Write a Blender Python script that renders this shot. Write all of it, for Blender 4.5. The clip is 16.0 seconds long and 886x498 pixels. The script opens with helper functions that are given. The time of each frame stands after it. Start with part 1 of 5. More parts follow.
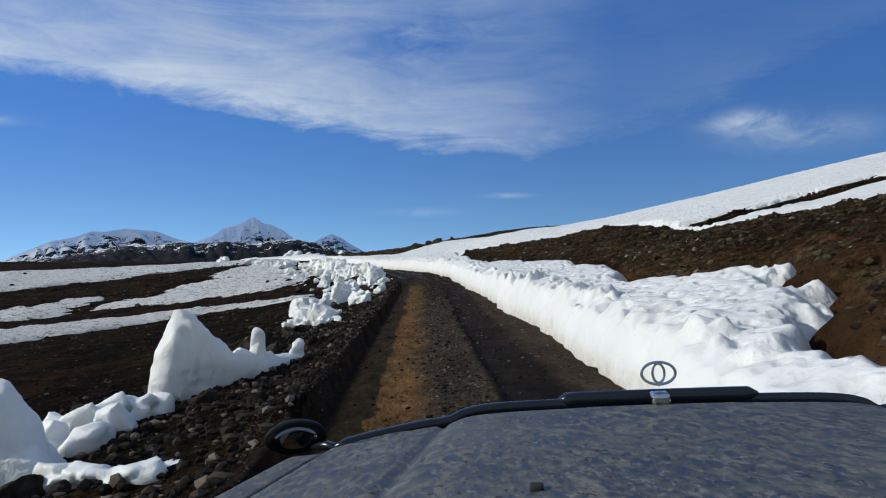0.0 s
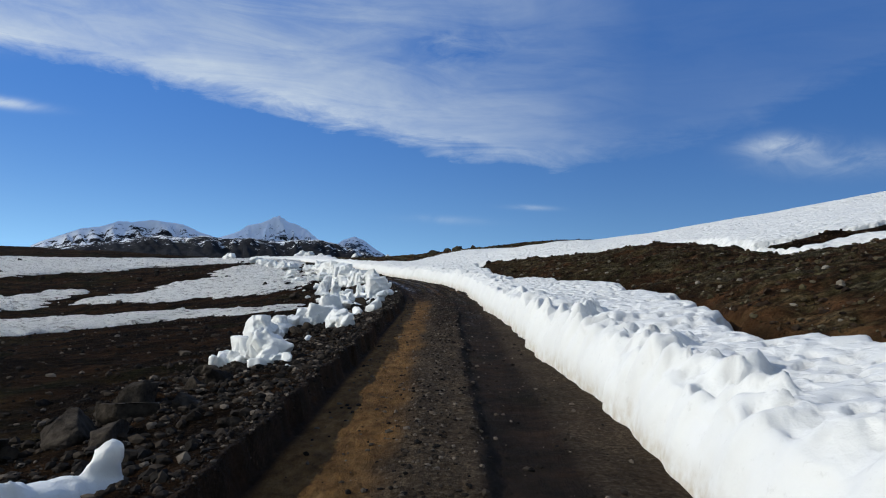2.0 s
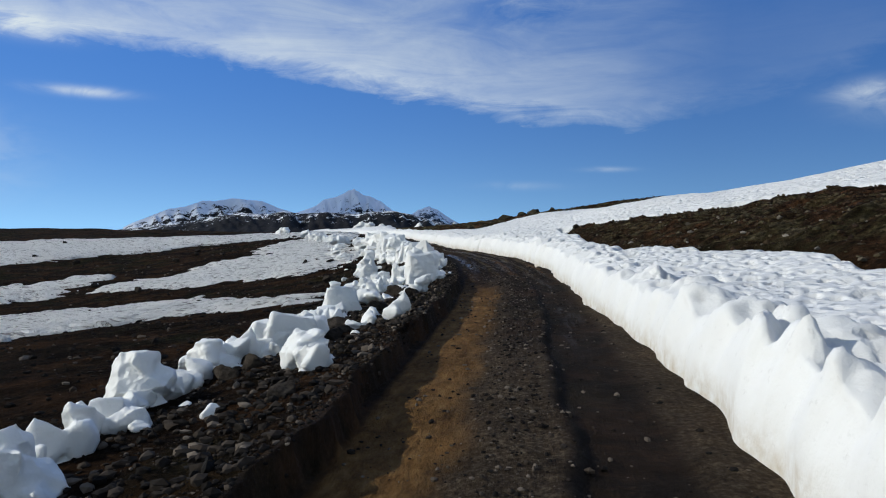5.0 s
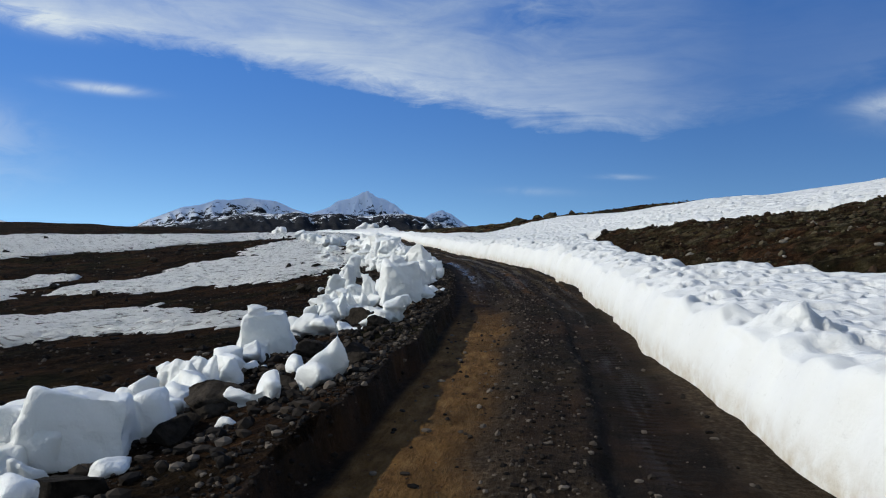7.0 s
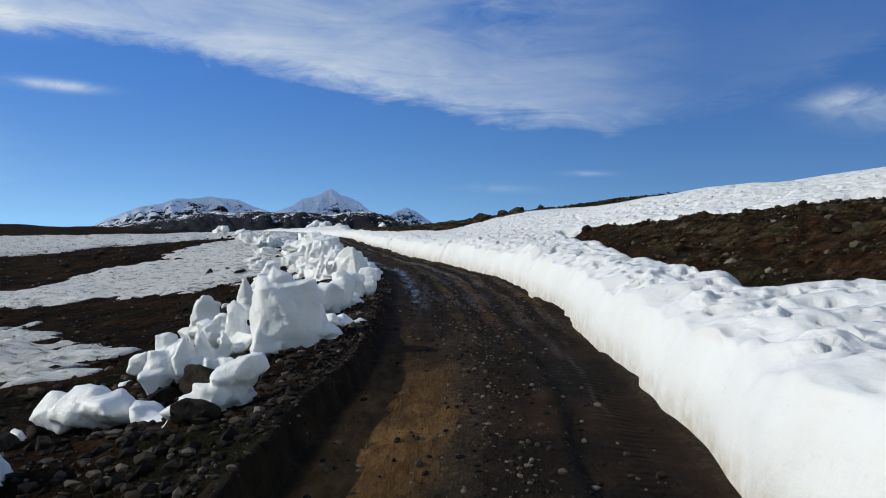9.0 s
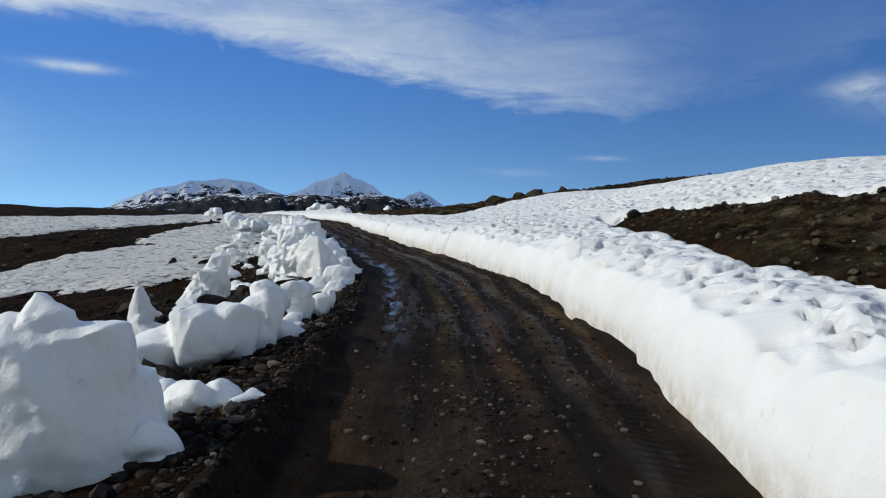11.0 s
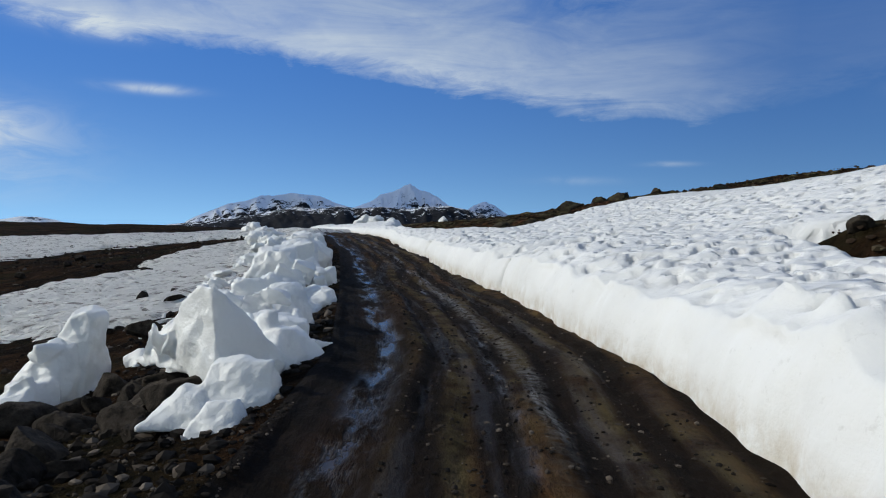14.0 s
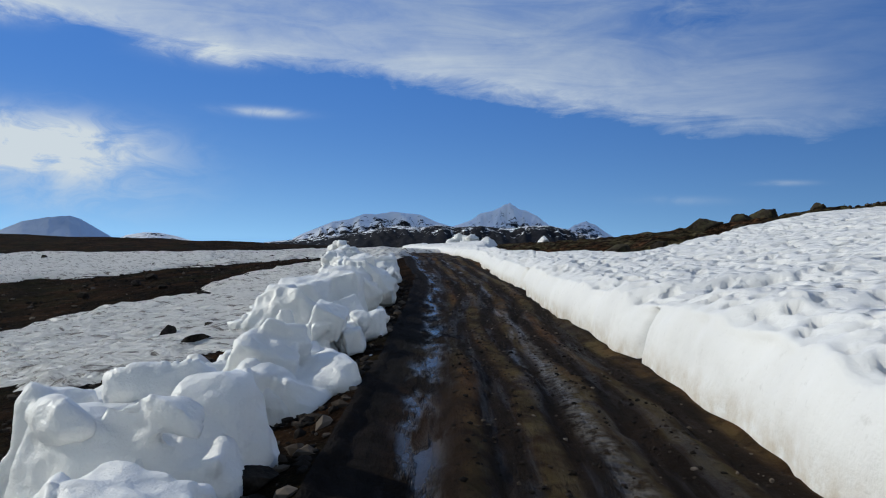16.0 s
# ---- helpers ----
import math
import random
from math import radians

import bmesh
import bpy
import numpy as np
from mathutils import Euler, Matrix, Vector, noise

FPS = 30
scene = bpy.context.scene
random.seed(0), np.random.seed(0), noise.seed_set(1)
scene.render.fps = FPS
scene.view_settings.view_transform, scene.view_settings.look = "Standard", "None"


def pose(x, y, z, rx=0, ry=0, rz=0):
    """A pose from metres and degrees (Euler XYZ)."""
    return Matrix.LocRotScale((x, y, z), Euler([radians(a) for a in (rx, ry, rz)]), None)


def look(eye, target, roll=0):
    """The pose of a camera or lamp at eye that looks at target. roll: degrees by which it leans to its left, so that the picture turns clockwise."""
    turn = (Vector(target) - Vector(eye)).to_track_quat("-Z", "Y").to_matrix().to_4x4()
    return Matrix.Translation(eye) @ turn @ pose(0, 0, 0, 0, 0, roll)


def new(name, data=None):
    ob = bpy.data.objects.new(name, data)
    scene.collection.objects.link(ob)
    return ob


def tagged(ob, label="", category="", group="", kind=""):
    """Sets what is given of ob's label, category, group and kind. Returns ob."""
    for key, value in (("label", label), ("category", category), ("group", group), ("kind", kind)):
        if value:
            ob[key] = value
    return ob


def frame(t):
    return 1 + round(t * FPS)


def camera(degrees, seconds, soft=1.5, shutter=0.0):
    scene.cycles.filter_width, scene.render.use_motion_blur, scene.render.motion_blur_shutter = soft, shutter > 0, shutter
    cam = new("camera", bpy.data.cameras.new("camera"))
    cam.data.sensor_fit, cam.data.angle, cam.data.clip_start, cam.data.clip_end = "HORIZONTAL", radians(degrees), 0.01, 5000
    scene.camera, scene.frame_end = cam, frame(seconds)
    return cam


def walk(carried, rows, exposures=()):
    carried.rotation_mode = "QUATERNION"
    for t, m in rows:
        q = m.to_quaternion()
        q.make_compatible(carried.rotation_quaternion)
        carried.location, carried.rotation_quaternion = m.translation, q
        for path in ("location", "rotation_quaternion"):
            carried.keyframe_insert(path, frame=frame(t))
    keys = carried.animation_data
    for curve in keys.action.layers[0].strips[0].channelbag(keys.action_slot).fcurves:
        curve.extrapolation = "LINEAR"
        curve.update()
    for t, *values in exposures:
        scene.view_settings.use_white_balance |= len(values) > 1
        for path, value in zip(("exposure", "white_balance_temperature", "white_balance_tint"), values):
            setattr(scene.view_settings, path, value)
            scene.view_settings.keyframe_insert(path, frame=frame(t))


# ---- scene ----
cam = camera(64.0, 16.0, soft=1.1)
PATH = [
    (0, (-0.181, -5.255, 1.795), (-0.179, -3.255, 1.816), -0.3),
    (0.5, (-0.064, -3.624, 1.837), (-0.12, -1.625, 1.833), -1.2),
    (1, (-0.028, -1.857, 1.836), (-0.039, 0.143, 1.81), -0.2),
    (1.5, (0.054, -0.196, 1.878), (0.003, 1.803, 1.851), 1.3),
    (2, (0.097, 1.579, 1.946), (0.035, 3.578, 1.988), 2.9),
    (2.5, (0.08, 3.275, 1.942), (0.004, 5.273, 1.897), 3.9),
    (3, (0.066, 5.081, 1.985), (-0.086, 7.074, 1.942), 2.2),
    (3.5, (0.027, 6.763, 1.997), (-0.107, 8.757, 1.932), 2.6),
    (4, (-0.029, 8.638, 2.038), (-0.274, 10.622, 1.966), 2.8),
    (4.2, (-0.033, 9.315, 2.034), (-0.277, 11.3, 1.979), 1.2),
    (6.3, (-0.419, 16.193, 1.85), (-0.705, 18.171, 1.778), 0.9),
    (6.5, (-0.439, 16.785, 1.867), (-0.72, 18.763, 1.777), 0.8),
    (7, (-0.472, 18.302, 1.907), (-0.776, 20.278, 1.862), 2.1),
    (7.5, (-0.501, 19.94, 1.897), (-0.701, 21.929, 1.843), -2.0),
    (8, (-0.524, 21.405, 1.922), (-0.752, 23.391, 1.849), 0.0),
    (8.5, (-0.59, 23.0, 1.93), (-0.779, 24.99, 1.876), 0.1),
    (8.7, (-0.608, 23.61, 1.959), (-0.797, 25.6, 1.911), 1.1),
    (10.8, (-0.914, 29.663, 1.987), (-1.159, 31.647, 1.92), 2.2),
    (11, (-0.943, 30.209, 1.998), (-1.184, 32.192, 1.903), 2.1),
    (11.5, (-1.086, 31.575, 2.045), (-1.347, 33.557, 2.012), 3.0),
    (12, (-1.159, 33.013, 2.054), (-1.442, 34.993, 2.042), 1.3),
    (12.5, (-1.27, 34.467, 2.061), (-1.541, 36.448, 2.04), 0.9),
    (13, (-1.365, 35.904, 2.047), (-1.672, 37.879, 1.975), 1.0),
    (13.5, (-1.542, 37.148, 2.082), (-1.889, 39.118, 2.083), 1.8),
    (14, (-1.747, 38.604, 2.108), (-2.172, 40.557, 2.037), 1.1),
    (14.5, (-1.981, 39.925, 2.137), (-2.486, 41.857, 2.014), 0.6),
    (15, (-2.325, 41.332, 2.142), (-2.902, 43.244, 2.049), 1.4),
    (15.5, (-2.648, 42.658, 2.183), (-3.287, 44.551, 2.095), 1.5),
    (16, (-2.976, 43.944, 2.178), (-3.67, 45.82, 2.154), 1.7),
]
walk(cam, [(t, look(eye, target, roll)) for t, eye, target, roll in PATH], [(0.0, -0.2, 6450, 5), (8.5, -0.22, 6450, 5), (13.0, -0.3, 6450, 5), (16.0, -0.36, 6450, 5)])

# ---- sky, sun ----
SUN_EL, SUN_AZ = 28.0, -95.0   # degrees; azimuth from +y towards +x
world = bpy.data.worlds.new("sky")
scene.world = world
world.use_nodes = True
wn, wl = world.node_tree.nodes, world.node_tree.links
wn.clear()
w_out, w_bg, w_sky = wn.new("ShaderNodeOutputWorld"), wn.new("ShaderNodeBackground"), wn.new("ShaderNodeTexSky")
w_sky.sky_type, w_sky.sun_disc = "NISHITA", False
w_sky.sun_elevation, w_sky.sun_rotation = radians(SUN_EL), radians(SUN_AZ)
w_sky.altitude, w_sky.air_density, w_sky.dust_density, w_sky.ozone_density = 2000.0, 1.0, 0.45, 2.2
w_bg.inputs["Strength"].default_value = 0.070
w_hue = wn.new("ShaderNodeHueSaturation")
w_hue.inputs["Saturation"].default_value = 0.9
w_tint = wn.new("ShaderNodeMix")
w_tint.data_type, w_tint.blend_type = "RGBA", "MULTIPLY"
w_tint.inputs[0].default_value = 1.0
w_tint.inputs[7].default_value = (0.90, 1.0, 1.08, 1)   # thin, dry mountain air
wl.new(w_sky.outputs[0], w_hue.inputs["Color"])
wl.new(w_hue.outputs[0], w_tint.inputs[6])
wl.new(w_tint.outputs[2], w_bg.inputs[0])
wl.new(w_bg.outputs[0], w_out.inputs[0])
sun_data = bpy.data.lights.new("sun", "SUN")
sun_data.energy, sun_data.angle, sun_data.color = 3.35, radians(0.53), (1.0, 0.955, 0.885)
sun = new("sun", sun_data)
sun_from = Vector((math.sin(radians(SUN_AZ)) * math.cos(radians(SUN_EL)), math.cos(radians(SUN_AZ)) * math.cos(radians(SUN_EL)), math.sin(radians(SUN_EL))))
sun.matrix_world = look(sun_from * 60 + Vector((0, 20, 0)), (0, 20, 0))
scene.view_settings.exposure = 0.0

# ---- the lie of the land (metres; y runs up the track, x to the hill side) ----
def lattice(ix, iy, seed):
    n = (ix.astype(np.int64) * 374761393 + iy.astype(np.int64) * 668265263 + seed * 974634721) & 0x7FFFFFFF
    n = ((n ^ (n >> 13)) * 1274126177) & 0x7FFFFFFF
    return ((n ^ (n >> 16)) & 0xFFFF) / 32767.5 - 1.0


def vnoise(x, y, seed=0):
    """Smooth value noise in -1..1 over arrays."""
    x, y = np.asarray(x, float), np.asarray(y, float)
    ix, iy = np.floor(x), np.floor(y)
    fx, fy = x - ix, y - iy
    fx, fy = fx * fx * (3 - 2 * fx), fy * fy * (3 - 2 * fy)
    a, b = lattice(ix, iy, seed), lattice(ix + 1, iy, seed)
    c, d = lattice(ix, iy + 1, seed), lattice(ix + 1, iy + 1, seed)
    return (a * (1 - fx) + b * fx) * (1 - fy) + (c * (1 - fx) + d * fx) * fy


def fbm(x, y, octaves=4, seed=0):
    total, amp, norm = 0.0, 1.0, 0.0
    for k in range(octaves):
        total = total + amp * vnoise(np.asarray(x) * 2 ** k + 17.3 * k, np.asarray(y) * 2 ** k - 9.1 * k, seed + k)
        norm, amp = norm + amp, amp * 0.5
    return total / norm


def sstep(a, b, x):
    k = np.clip((np.asarray(x, float) - a) / (b - a), 0, 1)
    return k * k * (3 - 2 * k)


def glide(y, ys, vs, soft):
    """Knots joined by lines and rounded over a length soft."""
    y = np.asarray(y, float)
    return sum(np.interp(y + soft * o, ys, vs) for o in (-1, -0.5, 0, 0.5, 1)) / 5


def road_z(y):
    return glide(y, (-60, -10, 10, 17, 21, 30, 43, 50, 57, 65, 74, 95, 125, 200, 600, 4000),
                 (-0.8, -0.05, 0.0, 0.0, 0.09, 0.22, 0.56, 0.67, 0.7, 0.97, 1.34, 1.3, 1.1, -1.0, -30, -220), 2.0)


def edge_r(y):
    return glide(y, (-60, -10, 5, 9, 14, 20, 25, 28, 32, 38, 43, 46.5, 50, 53, 57.5, 63, 69.5, 77, 90, 130),
                 (2.0, 2.2, 2.25, 2.25, 2.1, 1.6, 1.45, 1.1, 0.75, 0.35, -0.5, -1.3, -2.55, -3.7, -5.45, -7.65, -10.7, -13.8, -20, -42), 0.8)


def edge_l(y):
    return glide(y, (-60, -10, 3, 9, 17, 21.5, 29, 34, 40, 46.5, 55.5, 65, 70, 77, 90, 130),
                 (-1.6, -1.6, -1.68, -1.9, -2.1, -2.2, -2.36, -2.65, -3.4, -4.7, -8.0, -11.6, -14.1, -17.3, -24, -46), 0.8)


def left_fall(y):
    return glide(y, (-60, 5, 20, 35, 50, 62, 72, 80, 95, 115, 200), (0.12, 0.13, 0.13, 0.16, 0.22, 0.17, 0.15, 0.11, 0.06, 0.0, 0.0), 2.0)


def hill_rise(d, y):
    """Height of the hillside above the track, d metres in from the bank's edge."""
    k = glide(y, (-60, 8, 20, 48, 58, 66, 80, 120), (0.255, 0.26, 0.283, 0.281, 0.192, 0.15, 0.12, 0.05), 3.0)
    far = glide(y, (-60, 45, 60, 72, 95), (165, 130, 45, 22, 10), 4.0)
    hollow = glide(y, (-60, 6, 14, 24, 31, 40, 50, 60, 80), (0.0, 0.0, 0.25, 1.1, 0.55, 0.35, 0.4, 0.1, 0.0), 2.5)
    d = np.maximum(d, 0)
    far_in = sstep(10, 13, d)
    sag = 0.33 * sstep(2.5, 9, d) * sstep(34, 44, y) * sstep(53 + 3 * far_in, 47 + 3 * far_in, y) * (1 - 0.6 * sstep(20, 34, d))
    sag = sag - 0.17 * sstep(6, 9, d) * sstep(14, 11, d) * sstep(49, 52.5, y) * sstep(62, 56, y)
    return -sag + 0.36 * sstep(3, 10, d) * sstep(40, 48, y) * sstep(88, 70, y) + k * far * (1 - np.exp(-d / far)) - hollow * (1 - np.exp(-d / 4.0))


def bare(x, y):
    """The earth itself, snow taken away."""
    x, y = np.asarray(x, float), np.asarray(y, float)
    zr, xl, xr = road_z(y), edge_l(y) + 0.13 * fbm(y * 0.9, y * 0 + 3, 3, 5) + 0.05 * fbm(y * 3.7, y * 0 + 9, 3, 6), edge_r(y)
    near = sstep(140, 60, np.abs(y - 30) + np.abs(x) * 0.5)
    # track: a deep wheel rut under the bank, a second one, a low crown between
    w = x - xl
    deep = sstep(40, 33, y)
    rut = -0.11 * sstep(1.6, 1.05, w + 0.12 * vnoise(y * 0.6, w * 0, 4)) * deep - 0.07 * np.exp(-((w - 0.6) / 0.28) ** 2) * (1 - deep)
    rut = rut - 0.05 * sstep(2.25, 2.4, w) * sstep(3.4, 3.0, w) * deep + 0.03 * np.exp(-((w - 2.2) / 0.12) ** 2) * deep
    comb = np.abs(np.sin(w * 5.2 + 0.9 * vnoise(y * 0.18, w * 0, 3) + 0.35 * vnoise(y * 0.7, w * 0, 8)))
    rut = rut + (1 - deep) * (0.12 * comb * (0.35 + 0.65 * vnoise(y * 0.5, w * 2.0, 9)) - 0.05) * sstep(0.7, 1.0, w) * sstep(4.0, 3.2, w)
    track = zr + near * (rut + 0.035 * fbm(x * 1.3, y * 0.7, 3, 11) + 0.02 * fbm(x * 5, y * 5, 2, 12))
    # left: bank, rubble shoulder, long fall to the plain
    d = np.maximum(-w, 0)
    long = 20 * (1 - np.exp(-d / 20.0)) * 1.35
    bank = glide(y, (-10, 5, 30, 36, 42, 130), (0.26, 0.26, 0.24, 0.17, 0.06, 0.0), 1.0)
    left = zr + bank * np.exp(-d / 2.4) - left_fall(y) * long
    left = left + near * (sstep(0.1, 0.8, d) * (0.10 * fbm(x * 0.9, y * 0.9, 3, 21) + 0.05 * fbm(x * 3.1, y * 3.1, 3, 22)))
    left = left + sstep(6, 20, d) * 0.35 * fbm(x * 0.12, y * 0.12, 3, 23)
    s = sstep(0.0, 0.11, w + 0.05 * fbm(x * 3, y * 3, 2, 14))
    z = left * (1 - s) + track * s
    # right: hillside
    e = np.maximum(x - xr, 0)
    hill = zr + 0.1 * sstep(0, 1, e) + hill_rise(e, y) + near * 0.05 * fbm(x * 0.8, y * 0.8, 3, 31) * sstep(0, 1, e)
    return np.where(x > xr, hill, z)

# ---- materials ----
class Mat:
    """A Principled material with short ways to add nodes."""
    def __init__(self, name, rough=0.8, spec=0.3):
        self.m = bpy.data.materials.new(name)
        self.m.use_nodes = True
        self.n, self.l = self.m.node_tree.nodes, self.m.node_tree.links
        self.b = self.n["Principled BSDF"]
        self.b.inputs["Roughness"].default_value = rough
        self.b.inputs["Specular IOR Level"].default_value = spec
        self.pos = self.n.new("ShaderNodeNewGeometry").outputs["Position"]

    def noise(self, scale, detail=4, rough=0.55, vec=None, distort=0.0, stretch=None, turn=0.0):
        t = self.n.new("ShaderNodeTexNoise")
        t.inputs["Scale"].default_value, t.inputs["Detail"].default_value = scale, detail
        t.inputs["Roughness"].default_value, t.inputs["Distortion"].default_value = rough, distort
        src = vec or self.pos
        if stretch:
            mp = self.n.new("ShaderNodeMapping")
            mp.inputs["Scale"].default_value = stretch
            mp.inputs["Rotation"].default_value = (0, 0, radians(turn))
            self.l.new(src, mp.inputs[0])
            src = mp.outputs[0]
        self.l.new(src, t.inputs["Vector"])
        return t.outputs[0]

    def voronoi(self, scale, feature="F1", out="Distance", warp=0.0):
        t = self.n.new("ShaderNodeTexVoronoi")
        t.feature = feature
        t.inputs["Scale"].default_value = scale
        src = self.pos
        if warp:
            w = self.n.new("ShaderNodeTexNoise")
            w.inputs["Scale"].default_value = scale * 0.9
            self.l.new(self.pos, w.inputs["Vector"])
            v = self.n.new("ShaderNodeVectorMath")
            v.operation = "MULTIPLY_ADD"
            v.inputs[1].default_value = (warp, warp, warp)
            self.l.new(w.outputs["Color"], v.inputs[0])
            self.l.new(self.pos, v.inputs[2])
            src = v.outputs[0]
        self.l.new(src, t.inputs["Vector"])
        return t.outputs[out]

    def attr(self, name):
        a = self.n.new("ShaderNodeAttribute")
        a.attribute_name = name
        return a.outputs["Fac"]

    def random(self):
        return self.n.new("ShaderNodeObjectInfo").outputs["Random"]

    def ramp(self, fac, *stops):
        r = self.n.new("ShaderNodeValToRGB")
        e = r.color_ramp.elements
        while len(e) < len(stops):
            e.new(0.5)
        for el, (p, c) in zip(e, stops):
            el.position = p
            el.color = (*c, 1) if isinstance(c, tuple) else (c, c, c, 1)
        self.l.new(fac, r.inputs[0])
        return r.outputs[0]

    def mix(self, fac, a, b, mode="MIX"):
        x = self.n.new("ShaderNodeMix")
        x.data_type, x.blend_type = "RGBA", mode
        for sock, v in ((x.inputs[0], fac), (x.inputs[6], a), (x.inputs[7], b)):
            if isinstance(v, (int, float)):
                sock.default_value = v if sock == x.inputs[0] else (v, v, v, 1)
            elif isinstance(v, tuple):
                sock.default_value = (*v, 1)
            else:
                self.l.new(v, sock)
        return x.outputs[2]

    def math(self, op, a, b=0.0, clamp=False):
        x = self.n.new("ShaderNodeMath")
        x.operation, x.use_clamp = op, clamp
        for sock, v in ((x.inputs[0], a), (x.inputs[1], b)):
            if isinstance(v, (int, float)):
                sock.default_value = v
            else:
                self.l.new(v, sock)
        return x.outputs[0]

    def color(self, c):
        self.put("Base Color", c)
        return self

    def put(self, name, v):
        if isinstance(v, (int, float)):
            self.b.inputs[name].default_value = v
        elif isinstance(v, tuple):
            self.b.inputs[name].default_value = (*v, 1)
        else:
            self.l.new(v, self.b.inputs[name])

    def bump(self, *layers):
        """Layers of (height socket, strength, distance)."""
        prev = None
        for h, s, d in layers:
            b = self.n.new("ShaderNodeBump")
            b.inputs["Strength"].default_value, b.inputs["Distance"].default_value = s, d
            self.l.new(h, b.inputs["Height"])
            if prev:
                self.l.new(prev, b.inputs["Normal"])
            prev = b.outputs[0]
        self.l.new(prev, self.b.inputs["Normal"])


def mat_snow():
    m = Mat("old_snow", 0.65, 0.25)
    grit = m.ramp(m.noise(9, 6, 0.7), (0.60, 0.0), (0.74, 1.0))
    cup = m.voronoi(2.7, "SMOOTH_F1", warp=0.35)
    cup2 = m.voronoi(4.3, "SMOOTH_F1", warp=0.3)
    some = m.math("MULTIPLY", m.attr("cups"), m.ramp(m.noise(0.8, 3), (0.3, 0.6), (0.6, 1.0)))
    haze = m.ramp(m.noise(0.9, 4), (0.35, 0.0), (0.8, 1.0))
    c = m.mix(haze, (0.88, 0.87, 0.85), (0.80, 0.79, 0.775))
    c = m.mix(m.math("MULTIPLY", grit, 0.35), c, (0.5, 0.48, 0.45))
    c = m.mix(m.math("MULTIPLY", m.attr("dirt"), m.ramp(m.noise(3, 4, 0.6), (0.3, 0.25), (0.7, 0.62))), c, (0.42, 0.41, 0.40))
    foot = m.math("MULTIPLY", m.attr("splash"), m.ramp(m.noise(5, 5, 0.6), (0.3, 0.0), (0.7, 1.0)))
    c = m.mix(foot, c, (0.50, 0.40, 0.27))
    m.color(c)
    dish = m.math("MULTIPLY", m.ramp(cup, (0.06, 0.0), (0.36, 1.0)), some)
    dish2 = m.math("MULTIPLY", m.ramp(cup2, (0.10, 0.0), (0.42, 1.0)), some)
    m.bump((dish, 0.8, 0.08), (dish2, 0.8, 0.05), (m.noise(38, 4, 0.7), 0.4, 0.012), (m.noise(7, 4, 0.6), 0.5, 0.03))
    return m.m


def mat_dirty_snow():
    m = Mat("wind_scoured_snow", 0.7, 0.2)
    streak = m.noise(2.6, 6, 0.68, stretch=(0.5, 1.7, 1.0), distort=0.8)
    c = m.mix(m.ramp(streak, (0.37, 1.0), (0.46, 0.0)), (0.93, 0.91, 0.88), (0.24, 0.21, 0.19))
    c = m.mix(m.ramp(m.noise(0.35, 4), (0.45, 0.0), (0.75, 0.15)), c, (0.64, 0.60, 0.57))
    m.color(c)
    m.bump((streak, 1.0, 0.45), (m.voronoi(2.6, "SMOOTH_F1", warp=0.35), 0.9, 0.22), (m.noise(14, 4, 0.6), 0.5, 0.03))
    return m.m


def mat_ice():
    m = Mat("melting_ice_snow", 0.42, 0.4)
    c = m.mix(m.ramp(m.noise(1.6, 4), (0.35, 0.0), (0.75, 1.0)), (0.93, 0.92, 0.89), (0.87, 0.86, 0.835))
    dirt = m.ramp(m.noise(4.5, 6, 0.7), (0.63, 0.0), (0.8, 1.0))
    c = m.mix(m.math("MULTIPLY", dirt, m.math("MULTIPLY", m.random(), 0.5)), c, (0.42, 0.37, 0.31))
    m.color(c)
    m.put("Subsurface Weight", 0.25)
    m.b.inputs["Subsurface Radius"].default_value = (0.10, 0.10, 0.10)
    m.b.inputs["Subsurface Scale"].default_value = 0.6
    m.bump((m.noise(34, 4, 0.7), 0.45, 0.012), (m.noise(10, 4, 0.65), 0.6, 0.035), (m.voronoi(4.5, "SMOOTH_F1", warp=0.3), 0.5, 0.05))
    return m.m


def soil_colour(m):
    """Dark volcanic earth: black grit with brown and mossy stretches."""
    grit = m.noise(26, 6, 0.75)
    c = m.ramp(grit, (0.38, (0.004, 0.0026, 0.0016)), (0.52, (0.0145, 0.0088, 0.0048)), (0.64, (0.042, 0.027, 0.016)), (0.76, (0.15, 0.115, 0.08)))
    brown = m.ramp(m.noise(0.5, 5, 0.6), (0.45, 0.0), (0.62, 1.0))
    c = m.mix(m.math("MULTIPLY", brown, 0.7), c, (0.058, 0.029, 0.0130))
    moss = m.ramp(m.noise(0.23, 4, 0.6), (0.52, 0.0), (0.66, 1.0))
    c = m.mix(m.math("MULTIPLY", moss, 0.6), c, (0.022, 0.023, 0.009))
    clump = m.noise(2.1, 7, 0.74, stretch=(0.7, 1.3, 1))
    return m.mix(1.0, c, m.ramp(clump, (0.36, 0.45), (0.5, 0.95), (0.66, 1.9)), "MULTIPLY"), grit


